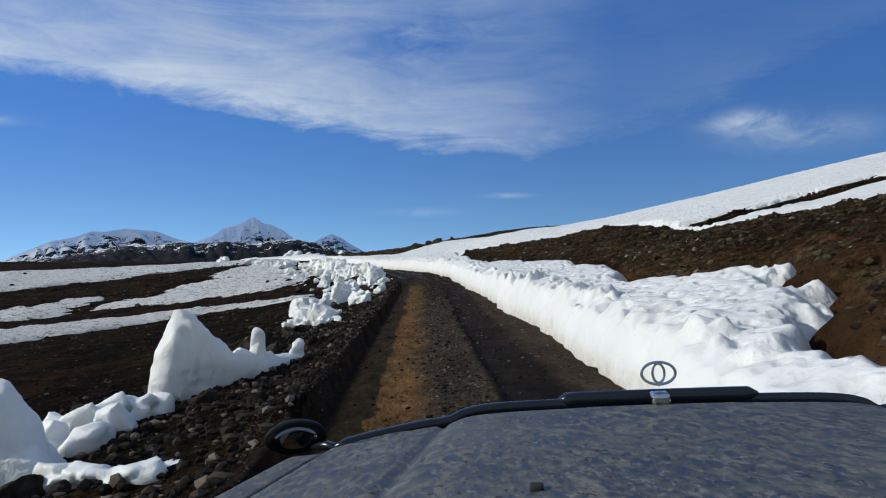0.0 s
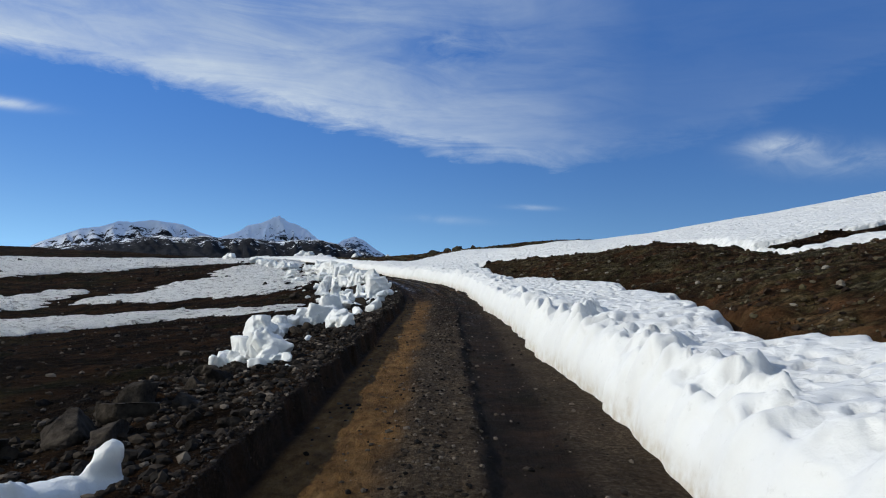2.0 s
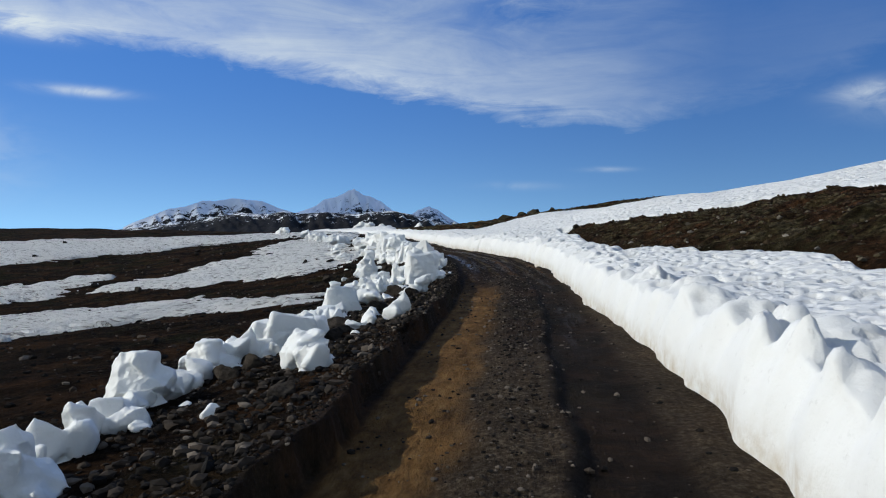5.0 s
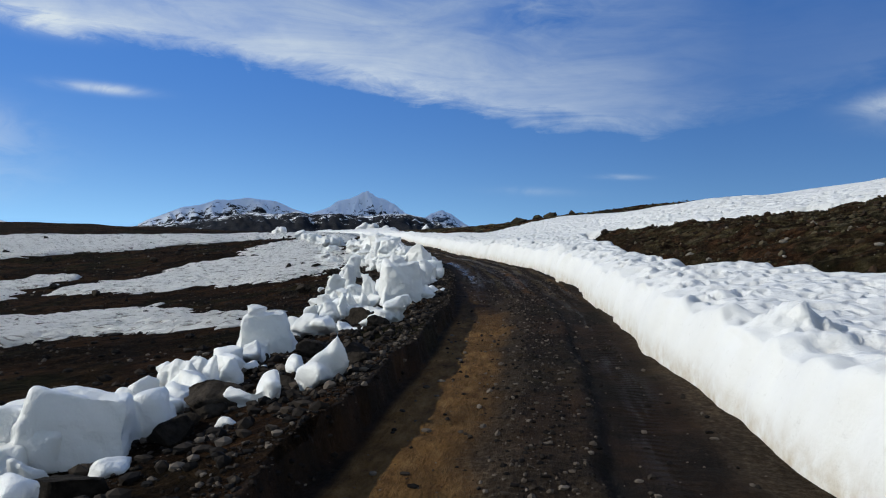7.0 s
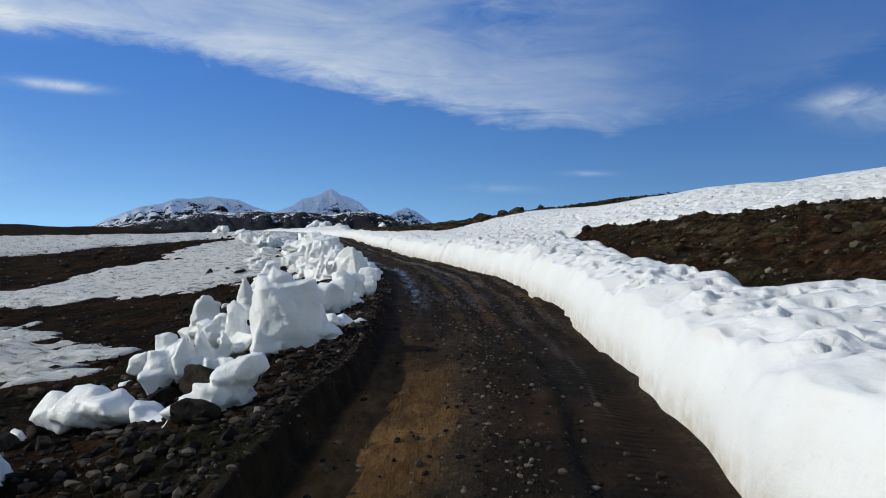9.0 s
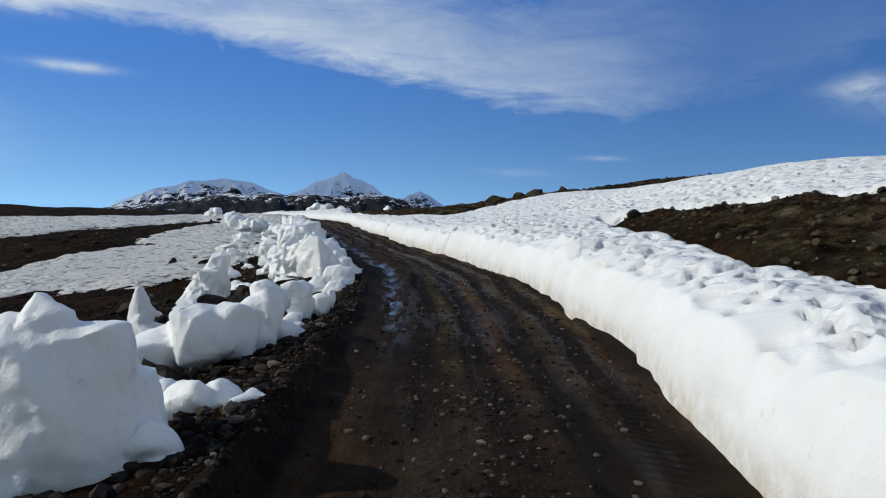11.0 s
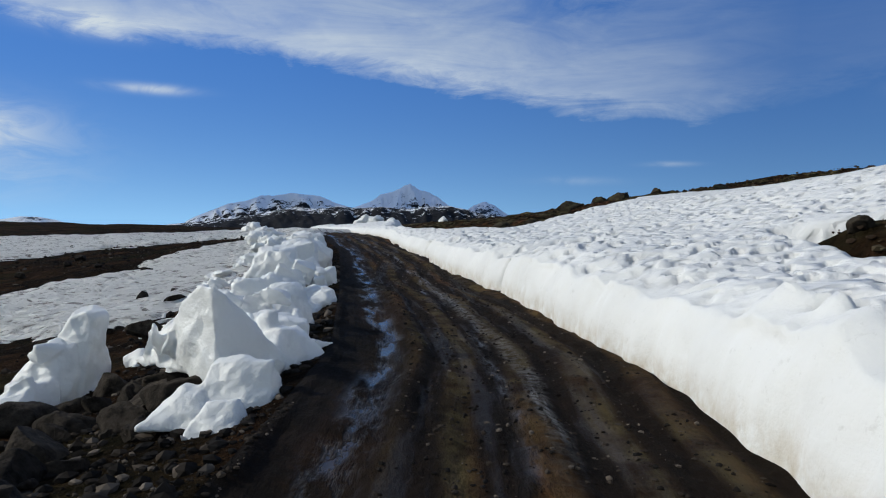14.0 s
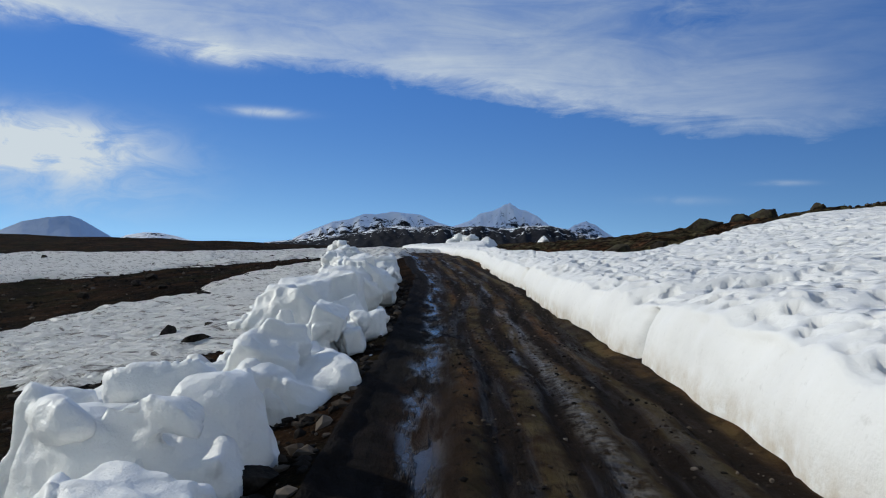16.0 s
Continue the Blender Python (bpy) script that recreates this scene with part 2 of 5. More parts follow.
def mat_soil():
    m = Mat("volcanic_soil", 0.95, 0.03)
    c, grit = soil_colour(m)
    red = m.math("MULTIPLY", m.attr("ochre"), m.ramp(m.noise(1.4, 4), (0.3, 0.2), (0.7, 1.0)))
    c = m.mix(red, c, (0.16, 0.075, 0.032))
    olive = m.math("MULTIPLY", m.attr("mossy"), m.ramp(m.noise(1.6, 5, 0.65), (0.35, 0.2), (0.6, 0.9)))
    c = m.mix(olive, c, m.ramp(m.noise(0.9, 5, 0.65), (0.36, (0.13, 0.062, 0.030)), (0.47, (0.060, 0.038, 0.020)), (0.55, (0.105, 0.088, 0.040)), (0.66, (0.20, 0.165, 0.105))))
    c = m.mix(m.attr("mossy"), c, m.mix(1.0, c, m.ramp(m.noise(3.4, 6, 0.72), (0.40, 0.12), (0.50, 0.9), (0.62, 2.0)), "MULTIPLY"))
    pale = m.ramp(m.noise(8, 6, 0.8), (0.60, 0.0), (0.68, 1.0))
    c = m.mix(m.math("MULTIPLY", pale, 0.6), c, (0.11, 0.08, 0.055))
    m.color(c)
    m.bump((grit, 1.0, 0.08), (m.noise(4, 6, 0.7), 1.0, 0.4))
    return m.m


def mat_road():
    m = Mat("track_earth", 0.85, 0.12)
    along = m.n.new("ShaderNodeCombineXYZ")
    split = m.n.new("ShaderNodeSeparateXYZ")
    m.l.new(m.pos, split.inputs[0])
    m.l.new(m.attr("across"), along.inputs[0])
    m.l.new(split.outputs[1], along.inputs[1])
    along = along.outputs[0]
    c, grit = soil_colour(m)
    c = m.mix(0.45, c, (0.024, 0.016, 0.0105))
    crown_c = m.ramp(m.noise(16, 6, 0.75), (0.34, (0.020, 0.013, 0.008)), (0.5, (0.062, 0.043, 0.026)), (0.7, (0.16, 0.125, 0.085)))
    c = m.mix(m.math("MULTIPLY", m.attr("crown"), m.ramp(m.noise(1.7, 5, 0.6), (0.25, 0.5), (0.6, 1.0))), c, crown_c)
    clay = m.math("MULTIPLY", m.attr("clay"), m.ramp(m.noise(2.2, 5, 0.6), (0.2, 0.6), (0.6, 1.0)))
    clay_c = m.ramp(m.noise(7, 6, 0.7, vec=along, stretch=(1.0, 0.35, 1)), (0.3, (0.085, 0.040, 0.012)), (0.5, (0.185, 0.098, 0.033)), (0.7, (0.27, 0.16, 0.065)))
    c = m.mix(clay, c, clay_c)
    streaks = m.noise(3, 5, 0.6, vec=along, stretch=(1.9, 0.10, 1))
    mud = m.math("MULTIPLY", m.attr("mud"), m.ramp(streaks, (0.42, 0.0), (0.56, 0.8)))
    c = m.mix(mud, c, (0.034, 0.018, 0.009))
    c = m.mix(m.math("MULTIPLY", m.attr("ridges"), m.ramp(m.noise(2.4, 5, 0.65), (0.36, 0.0), (0.60, 0.85))), c, m.ramp(m.noise(0.8, 4, 0.6, vec=along, stretch=(1.6, 0.12, 1)), (0.4, (0.115, 0.056, 0.022)), (0.56, (0.105, 0.080, 0.034)), (0.66, (0.075, 0.060, 0.046))))
    # groove shade painted near black between the ridges, for stronger relief
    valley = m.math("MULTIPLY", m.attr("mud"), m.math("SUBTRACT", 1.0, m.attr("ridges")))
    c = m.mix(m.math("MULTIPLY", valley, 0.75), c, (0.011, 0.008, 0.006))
    c = m.mix(m.math("MULTIPLY", m.attr("lugs"), m.ramp(m.noise(9, 5, 0.7), (0.42, 0.0), (0.58, 0.9))), c, (0.17, 0.155, 0.14))
    # dark wheel track, with the ridge and edge shadows painted in
    c = m.mix(m.math("MULTIPLY", m.attr("dark"), 0.8), c, (0.012, 0.010, 0.0088))
    c = m.mix(1.0, c, m.ramp(m.noise(1.1, 6, 0.7, vec=along, stretch=(1.2, 0.5, 1)), (0.3, 0.5), (0.7, 1.5)), "MULTIPLY")
    m.color(c)
    film = m.math("MULTIPLY", m.attr("water"), m.ramp(m.noise(2.6, 5, 0.65, vec=along, stretch=(1.4, 0.35, 1)), (0.45, 0.0), (0.57, 1.0)))
    lug = m.n.new("ShaderNodeMath")
    lug.operation = "SINE"
    m.l.new(m.math("ADD", m.math("MULTIPLY", split.outputs[1], 48.0), m.math("MULTIPLY", m.attr("across"), 9.0)), lug.inputs[0])
    lug = m.math("MULTIPLY", lug.outputs[0], m.attr("tread"))
    wet = m.math("MULTIPLY", m.attr("wet"), m.ramp(m.noise(2.2, 5, 0.6, vec=along, stretch=(1.6, 0.14, 1)), (0.50, 0.0), (0.60, 1.0)))
    wet = m.math("MAXIMUM", wet, film)
    m.put("Specular IOR Level", m.math("ADD", 0.06, m.math("ADD", m.math("MULTIPLY", wet, 0.2), m.math("MULTIPLY", film, 0.16))))
    m.put("Roughness", m.math("SUBTRACT", 0.88, m.math("ADD", m.math("MULTIPLY", wet, 0.5), m.math("MULTIPLY", film, 0.26))))
    rough = m.math("MULTIPLY", m.noise(7, 5, 0.65, vec=along, stretch=(1.5, 0.5, 1)), m.math("SUBTRACT", 1.0, film))
    m.bump((m.math("MULTIPLY", grit, m.math("SUBTRACT", 1.0, film)), 0.9, 0.045), (rough, 0.9, 0.10), (lug, 0.9, 0.02))
    return m.m


def mat_rock(name, dark, light, lichen=0.0):
    m = Mat(name, 0.9, 0.08)
    c = m.ramp(m.noise(7, 6, 0.7), (0.3, dark), (0.75, light))
    tone = m.ramp(m.random(), (0.0, 0.5), (1.0, 1.3))
    c = m.mix(1.0, c, tone, "MULTIPLY")
    if lichen:
        c = m.mix(m.math("MULTIPLY", m.ramp(m.noise(3.1, 5), (0.5, 0.0), (0.6, 1.0)), lichen), c, (0.10, 0.095, 0.045))
    m.color(c)
    m.bump((m.noise(22, 5, 0.7), 0.7, 0.03), (m.noise(5, 4), 0.6, 0.08))
    return m.m


def mat_mountain(name, snow_share, blue=0.0, grain=0.02):
    m = Mat(name, 0.9, 0.1)
    lay = m.math("ADD", m.math("MULTIPLY", m.noise(grain, 7, 0.7, stretch=(1, 1, 2.6)), 0.7), m.math("MULTIPLY", m.noise(grain * 4.5, 6, 0.7, stretch=(1, 1, 1.8)), 0.3))
    rock = m.ramp(m.noise(0.03, 5), (0.3, (0.005, 0.005, 0.006)), (0.8, (0.020, 0.018, 0.018)))
    cover = m.math("ADD", m.math("MULTIPLY", lay, 0.9), m.math("MULTIPLY", m.attr("cover"), 0.30))
    c = m.mix(m.ramp(cover, (snow_share, 0.0), (snow_share + 0.02, 1.0)), rock, (0.93, 0.93, 0.93))
    # haze of the distance, mixed as blue into the surface colour
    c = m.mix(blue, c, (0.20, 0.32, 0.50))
    m.color(c)
    m.bump((m.noise(0.02, 6, 0.65), 0.7, 10.0))
    return m.m


SNOW, DIRTY_SNOW, ICE, SOIL, ROAD = mat_snow(), mat_dirty_snow(), mat_ice(), mat_soil(), mat_road()
BASALT = mat_rock("basalt", (0.006, 0.0046, 0.0036), (0.080, 0.064, 0.050))
BOULDER = mat_rock("lichened_boulder", (0.018, 0.014, 0.010), (0.072, 0.058, 0.043), 0.4)

# ---- building helpers ----
def set_attr(me, name, values):
    a = me.attributes.new(name, "FLOAT", "POINT")
    a.data.foreach_set("value", np.asarray(values, np.float32).ravel())


def sheet(name, X, Y, Z, material, keep=None, attrs=()):
    """A mesh from three grids; keep: a grid of booleans, a face needs one kept corner."""
    r, c = X.shape
    idx = np.arange(r * c).reshape(r, c)
    quads = np.stack([idx[:-1, :-1], idx[:-1, 1:], idx[1:, 1:], idx[1:, :-1]], -1).reshape(-1, 4)
    if keep is not None:
        k = keep.ravel()
        quads = quads[k[quads].any(1)]
    used = np.unique(quads)
    back = np.full(r * c, -1)
    back[used] = np.arange(len(used))
    quads = back[quads]
    me = bpy.data.meshes.new(name)
    me.vertices.add(len(used))
    me.vertices.foreach_set("co", np.stack([X.ravel(), Y.ravel(), Z.ravel()], -1)[used].astype(np.float32).ravel())
    me.loops.add(quads.size)
    me.loops.foreach_set("vertex_index", quads.ravel().astype(np.int32))
    me.polygons.add(len(quads))
    me.polygons.foreach_set("loop_start", np.arange(0, quads.size, 4, dtype=np.int32))
    me.polygons.foreach_set("use_smooth", np.ones(len(quads), bool))
    me.update(calc_edges=True)
    me.materials.append(material)
    for key, grid in attrs:
        set_attr(me, key, grid.ravel()[used])
    return new(name, me)


def poly_depth(x, y, poly):
    """Distance to a polygon's outline: positive inside."""
    p = np.array(poly, float)
    q = np.roll(p, -1, 0)
    best, inside = np.full(x.shape, 1e9), np.zeros(x.shape, bool)
    for (ax, ay), (bx, by) in zip(p, q):
        dx, dy = bx - ax, by - ay
        k = np.clip(((x - ax) * dx + (y - ay) * dy) / (dx * dx + dy * dy), 0, 1)
        best = np.minimum(best, (x - ax - k * dx) ** 2 + (y - ay - k * dy) ** 2)
        inside ^= ((ay > y) != (by > y)) & (x < (bx - ax) * (y - ay) / (by - ay + 1e-12) + ax)
    return np.sqrt(best) * np.where(inside, 1, -1)


def worley(x, y, seed=0):
    """Distance to the nearest of the scattered points, one a unit cell."""
    ix, iy = np.floor(x), np.floor(y)
    best = np.full(np.shape(x), 9.0)
    for i in (-1, 0, 1):
        for j in (-1, 0, 1):
            px = ix + i + 0.5 + 0.45 * lattice(ix + i, iy + j, seed)
            py = iy + j + 0.5 + 0.45 * lattice(ix + i, iy + j, seed + 77)
            best = np.minimum(best, np.hypot(px - x, py - y))
    return best


def worley_of(x, y, seed=0):
    """worley, with a random value of the nearest point beside it."""
    ix, iy = np.floor(x), np.floor(y)
    best, value = np.full(np.shape(x), 9.0), np.zeros(np.shape(x))
    for i in (-1, 0, 1):
        for j in (-1, 0, 1):
            px = ix + i + 0.5 + 0.45 * lattice(ix + i, iy + j, seed)
            py = iy + j + 0.5 + 0.45 * lattice(ix + i, iy + j, seed + 77)
            dist = np.hypot(px - x, py - y)
            nearer = dist < best
            best, value = np.where(nearer, dist, best), np.where(nearer, lattice(ix + i, iy + j, seed + 131), value)
    return best, value


def steps(*runs):
    """Rising values: (from, to, step) runs joined end to end."""
    out = []
    for a, b, s in runs:
        n = max(1, round((b - a) / s))
        out += [a + (b - a) * k / n for k in range(n)]
    return np.array(out + [runs[-1][1]])

# ---- the ground and the track ----
PATCH = [(1.2, 50.4), (1.6, 46.4), (2.05, 44.2), (2.0, 41), (2.6, 36.4), (3.0, 33.5), (3.9, 31.9), (5.2, 30), (6.1, 27.2), (6.4, 23), (5.1, 15.4), (4.9, 11.3), (5.6, 8.9), (6.5, 9.7),
         (5.5, 5.3), (4.2, 2.8), (3.5, 1.0), (3.3, -3), (3.4, -14), (19, -14), (17, 10), (16, 19.6), (15.4, 23.5), (14, 26.6), (12.2, 27.6), (11.4, 30), (11.8, 34), (11.8, 38), (11.2, 41.6), (9.4, 43.4), (7.6, 44.3), (6.2, 45.0), (5.2, 46.2), (4.3, 48.0), (2.8, 49.4)]
STREAK = [(10.5, 31.5), (13.0, 30.8), (16.5, 30.2), (22, 30.5), (22, 29.0), (16.5, 28.6), (12.5, 29.6)]
RIDGE = [(-12.5, 75), (-6.2, 66.2), (-4.4, 64.2), (-1.9, 66.6), (0, 68), (2.5, 70.4), (6, 70.4), (10, 70), (14, 74), (40, 112), (40, 200), (-60, 200), (-30, 112), (-17, 93)]


def ragged(x, y, amp, scale, seed):
    return amp * fbm(x * scale, y * scale, 4, seed)


def patch_depth(x, y):
    d = poly_depth(x, y, PATCH) + ragged(x, y, 0.7, 0.8, 41) * (1 - 0.7 * sstep(34, 42, y))
    d = np.maximum(d, poly_depth(x, y, STREAK) + ragged(x, y, 0.8, 0.7, 42))
    return np.maximum(d, poly_depth(x, y, RIDGE) + ragged(x, y, 0.8, 0.6, 43))


def ground_z(x, y):
    z = bare(x, y)
    e = x - edge_r(y)
    near = (e > 0.6) & (e < 45) & (y > -16) & (y < 110)
    lift = np.zeros(np.shape(z))
    if near.any():
        p = patch_depth(x[near], y[near])
        lift[near] = (0.55 * sstep(-0.35, 0.35, p) + 0.3 * sstep(0.3, 2.5, p)) * sstep(0.6, 1.6, e[near])
        lift[near] *= 1 - sstep(60, 66, y[near]) * (1 - np.interp(x[near], (-6, -2, 3, 8, 14), (0.25, 0.35, 0.9, 1.5, 2.0)))
        lift[near] += sstep(0, 0.6, p) * (0.16 * fbm(x[near] * 0.9, y[near] * 0.9, 3, 51) + 0.15 * fbm(x[near] * 2.2, y[near] * 2.2, 3, 52))
    return z + lift


us = steps((-3600, -700, 290), (-700, -150, 55), (-150, -60, 7.5), (-60, -16, 1.1), (-16, -5, 0.3), (-5, -2.7, 0.1), (-2.7, 2.4, 0.045), (2.4, 5, 0.1), (5, 16, 0.22), (16, 50, 0.9), (50, 150, 8), (150, 700, 55), (700, 3600, 290))
vs = steps((-900, -60, 120), (-60, -14, 3), (-14, 62, 0.16), (62, 84, 0.3), (84, 130, 1.2), (130, 300, 10), (300, 4200, 300))
U, Y = np.meshgrid(us, vs)
mid = (edge_l(vs) + edge_r(vs)) / 2
mid[vs > 130] = mid[vs <= 130][-1]
X = U + mid[:, None]
Z = ground_z(X, Y)
wl_, wr_ = X - edge_l(Y), edge_r(Y) - X
on_road = (wl_ > -0.05) & (wr_ > -0.35) & (Y > -60) & (Y < 96)
deep = sstep(40, 33, Y)
wander = wl_ + 0.10 * fbm(Y * 0.7, X * 0, 3, 62)
# painted shadow line beside the low ridge, then the dark mud of the track
dark = (np.exp(-((wander - 2.34) / 0.09) ** 2) + 0.38 * sstep(2.3, 2.45, wander) * sstep(3.5, 3.1, wander)) * deep
# shadow of the snow blocks on the left edge, put into the colour
dark = dark + 0.9 * sstep(0.45, 0.25, wander) * sstep(38, 43, Y)
clay_end = sstep(36, 31, Y + 2.5 * fbm(X * 0.8, Y * 0.5, 3, 64))
clay = sstep(0.16, 0.3, wl_) * sstep(1.45, 1.0, wander + 0.15 * fbm(X * 3, Y * 1.5, 3, 65)) * clay_end
crown = sstep(0.9, 1.3, wander) * sstep(2.35, 2.15, wander) * sstep(27, 20, Y) + 0.8 * sstep(3.15, 3.4, wl_) * sstep(46, 40, Y)
crown = crown + 0.55 * sstep(1.0, 1.2, wander) * sstep(1.7, 1.5, wander) * sstep(20, 26, Y) * sstep(38, 34, Y)
tread = np.exp(-((wander - 2.85) / 0.17) ** 2) * sstep(22, 26, Y) * sstep(40, 34, Y)
lugs = np.exp(-((wander - 2.15) / 0.10) ** 4) * sstep(42, 45, Y) * sstep(60, 56, Y)
tread = tread + lugs
water = np.exp(-((wander - 0.60) / 0.21) ** 4) * sstep(37, 41, Y) * 0.9 + 0.7 * np.exp(-((wander - 2.0 - 0.2 * vnoise(Y * 0.3, X * 0, 66)) / 0.07) ** 2) * sstep(40, 44, Y)
wet = (1 - deep) * sstep(0.4, 0.8, wl_) * sstep(0, 0.5, wr_) * 0.5 + 0.6 * tread
mud = (1 - deep) * sstep(0.3, 1.2, wl_)
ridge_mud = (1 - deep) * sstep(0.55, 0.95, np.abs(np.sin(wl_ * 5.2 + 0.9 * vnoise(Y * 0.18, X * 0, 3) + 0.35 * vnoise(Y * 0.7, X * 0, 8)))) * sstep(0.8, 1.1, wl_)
ochre = np.zeros(X.shape)
box = (X > 3) & (X < 14) & (Y > -12) & (Y < 24)
ochre[box] = (sstep(-0.4, 0.2, poly_depth(X[box], Y[box], PATCH)) * sstep(2.0, 0.8, poly_depth(X[box], Y[box], PATCH)) * sstep(24, 14, Y[box]))
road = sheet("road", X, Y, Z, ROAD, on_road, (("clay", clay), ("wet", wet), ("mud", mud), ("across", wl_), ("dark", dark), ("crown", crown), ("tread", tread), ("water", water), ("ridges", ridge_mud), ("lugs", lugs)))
tagged(road, "rutted dirt track, ochre clay in the wheel rut, dark mud and painted edge shadow further on", "road", kind="structure")
inner = np.zeros(X.shape, bool)
inner[1:-1, 1:-1] = on_road[1:-1, 1:-1] & on_road[:-2, 1:-1] & on_road[2:, 1:-1] & on_road[1:-1, :-2] & on_road[1:-1, 2:]
mossy = np.zeros(X.shape)
box = (X > -40) & (X < 45) & (Y > 58) & (Y < 130)
mossy[box] = sstep(-0.5, 0.5, poly_depth(X[box], Y[box], RIDGE))
box = (X > 1) & (X < 24) & (Y > -14) & (Y < 52)
mossy[box] = np.maximum(mossy[box], 0.75 * sstep(-0.2, 0.8, poly_depth(X[box], Y[box], PATCH)))
ground = sheet("ground", X, Y, Z - 0.004, SOIL, ~inner, (("ochre", ochre), ("mossy", mossy)))
tagged(ground, "dark brown volcanic earth and grit, bare between snow patches", "ground", kind="structure")

# ---- snow of the hillside, cut off as a bank along the track ----
ds = np.concatenate([steps((1.0, 8.0, 0.048), (8.0, 16, 0.11), (16, 46, 0.7), (46, 160, 6)), [200.0]])
face = np.linspace(0, 1, 9)
top_run = steps((0.24, 1.0, 0.05))[:-1]
cols = len(face) + len(top_run) + len(ds)
rows = steps((-14, 0, 0.12), (0, 62, 0.06), (62, 72, 0.13), (72, 118, 0.6))
Yb = np.repeat(rows[:, None], cols, 1)
xr = edge_r(rows) + 0.16 * fbm(rows * 0.55, rows * 0, 3, 71) + 0.035 * vnoise(rows * 2.3, rows * 0, 72)
off = np.concatenate([0.03 + 0.2 * face ** 2.2, top_run, ds])
Xb = xr[:, None] + off[None, :]
Db = off[None, :] + 0 * Yb
bank_h = glide(rows, (-14, 8, 16, 22, 28, 36, 46, 52, 60, 70, 80, 118), (0.66, 0.62, 0.7, 0.8, 0.74, 0.76, 0.74, 0.72, 0.6, 0.45, 0.35, 0.3), 1.5)
bank_h = bank_h * (1 + 0.16 * fbm(rows * 0.8, rows * 0 + 7, 3, 73) + 0.07 * vnoise(rows * 2.9, rows * 0, 74))
depth = bank_h[:, None] + (0.62 - bank_h[:, None]) * sstep(0.5, 5, Db)
sx_, sy_ = Xb + 0.16 * vnoise(Xb * 2, Yb * 2, 81), Yb + 0.16 * vnoise(Xb * 2, Yb * 2, 82)
pit, strength = worley_of(sx_ * 3.3, sy_ * 2.9, 83)
pit2, strength2 = worley_of(sx_ * 5.2, sy_ * 4.4, 87)
cup_deep = 0.06 + 0.035 * sstep(14, 38, Yb)
hollow_a = sstep(0.40, 0.16, pit) * sstep(-0.55, 0.5, strength)
hollow_b = sstep(0.44, 0.16, pit2) * sstep(-0.2, 0.8, strength2)
inland = sstep(0.15, 0.5, Db) * (1 - 0.5 * sstep(9, 20, Db))
flat = sstep(27, 36, Yb)
roll = (0.07 - 0.03 * flat) * fbm(Xb * 0.45, Yb * 0.45, 3, 84) - cup_deep * (1.15 * hollow_a + 0.5 * hollow_b) * inland + (0.10 - 0.07 * flat) * (0.5 - np.abs(fbm(Xb * 1.9, Yb * 1.9, 3, 89))) * sstep(1.6, 0.5, Db) + (0.025 - 0.015 * flat) * fbm(Xb * 4, Yb * 4, 3, 85)
dirt = np.maximum(hollow_a, 0.7 * hollow_b) * inland
# knobs left along the lip where the plough broke it
knobs = np.zeros(Xb.shape)
Xw, Yw = Xb + 0.28 * fbm(Xb * 2.6, Yb * 2.6, 3, 75), Yb + 0.28 * fbm(Xb * 2.6, Yb * 2.6, 3, 76)
for ky, kd, kh, kr in ((7.6, 0.5, 0.22, 0.35), (9.4, 0.7, 0.18, 0.4), (11.3, 0.5, 0.28, 0.35), (13.4, 0.45, 0.25, 0.4), (15.2, 0.8, 0.2, 0.45), (16.4, 0.5, 0.3, 0.35), (17.5, 1.2, 0.22, 0.4),
                       (18.6, 0.55, 0.34, 0.4), (19.6, 0.35, 0.2, 0.3), (20.6, 0.7, 0.28, 0.35), (22.2, 0.4, 0.26, 0.4), (23.7, 0.8, 0.14, 0.35), (26.3, 0.8, 0.30, 0.32), (27.2, 0.4, 0.16, 0.3), (30.1, 0.7, 0.22, 0.35),
                       (34.4, 0.5, 0.12, 0.4), (36.8, 0.7, 0.2, 0.35), (37.7, 0.5, 0.2, 0.28), (41.2, 0.5, 0.14, 0.3), (44.5, 0.5, 0.26, 0.30), (43.8, 0.6, 0.22, 0.26), (43.4, 0.45, 0.2, 0.3), (48.6, 0.3, 0.18, 0.25)):
    kx = edge_r(ky) + kd
    kh *= 1 - 0.55 * float(sstep(29, 33, ky)) * (abs(ky - 44.3) > 1.2)
    knobs = np.maximum(knobs, 0.9 * kh * np.exp(-(((Xw - kx) / kr) ** 2 + ((Yw - ky) / (kr * 0.8)) ** 2) ** 0.85))
krnd = random.Random(19)
for k in range(96):
    ky = 1.5 + 27 * (k + krnd.random()) / 96 if k < 64 else 28 + 34 * (k - 64 + krnd.random()) / 32
    small = 1.0 if k < 64 else 0.36 - 0.22 * float(sstep(34, 40, ky))
    kd, kh, kr = krnd.uniform(0.1, 0.85), krnd.uniform(0.14, 0.40) * small, krnd.uniform(0.24, 0.42)
    near_k = np.abs(rows - ky) < 1.0
    dist = np.hypot((Xw[near_k] - edge_r(ky) - kd) / kr, (Yw[near_k] - ky) / (kr * 0.85))
    kh *= 0.45 + 0.55 * float(sstep(5, 11, ky))
    knobs[near_k] = np.maximum(knobs[near_k], kh * (1 + 0.5 * fbm(Xb[near_k] * 5, Yb[near_k] * 5, 2, 78)) * sstep(1.2, 0.1, dist))
near_d = sstep(0.05, 0.4, Db)
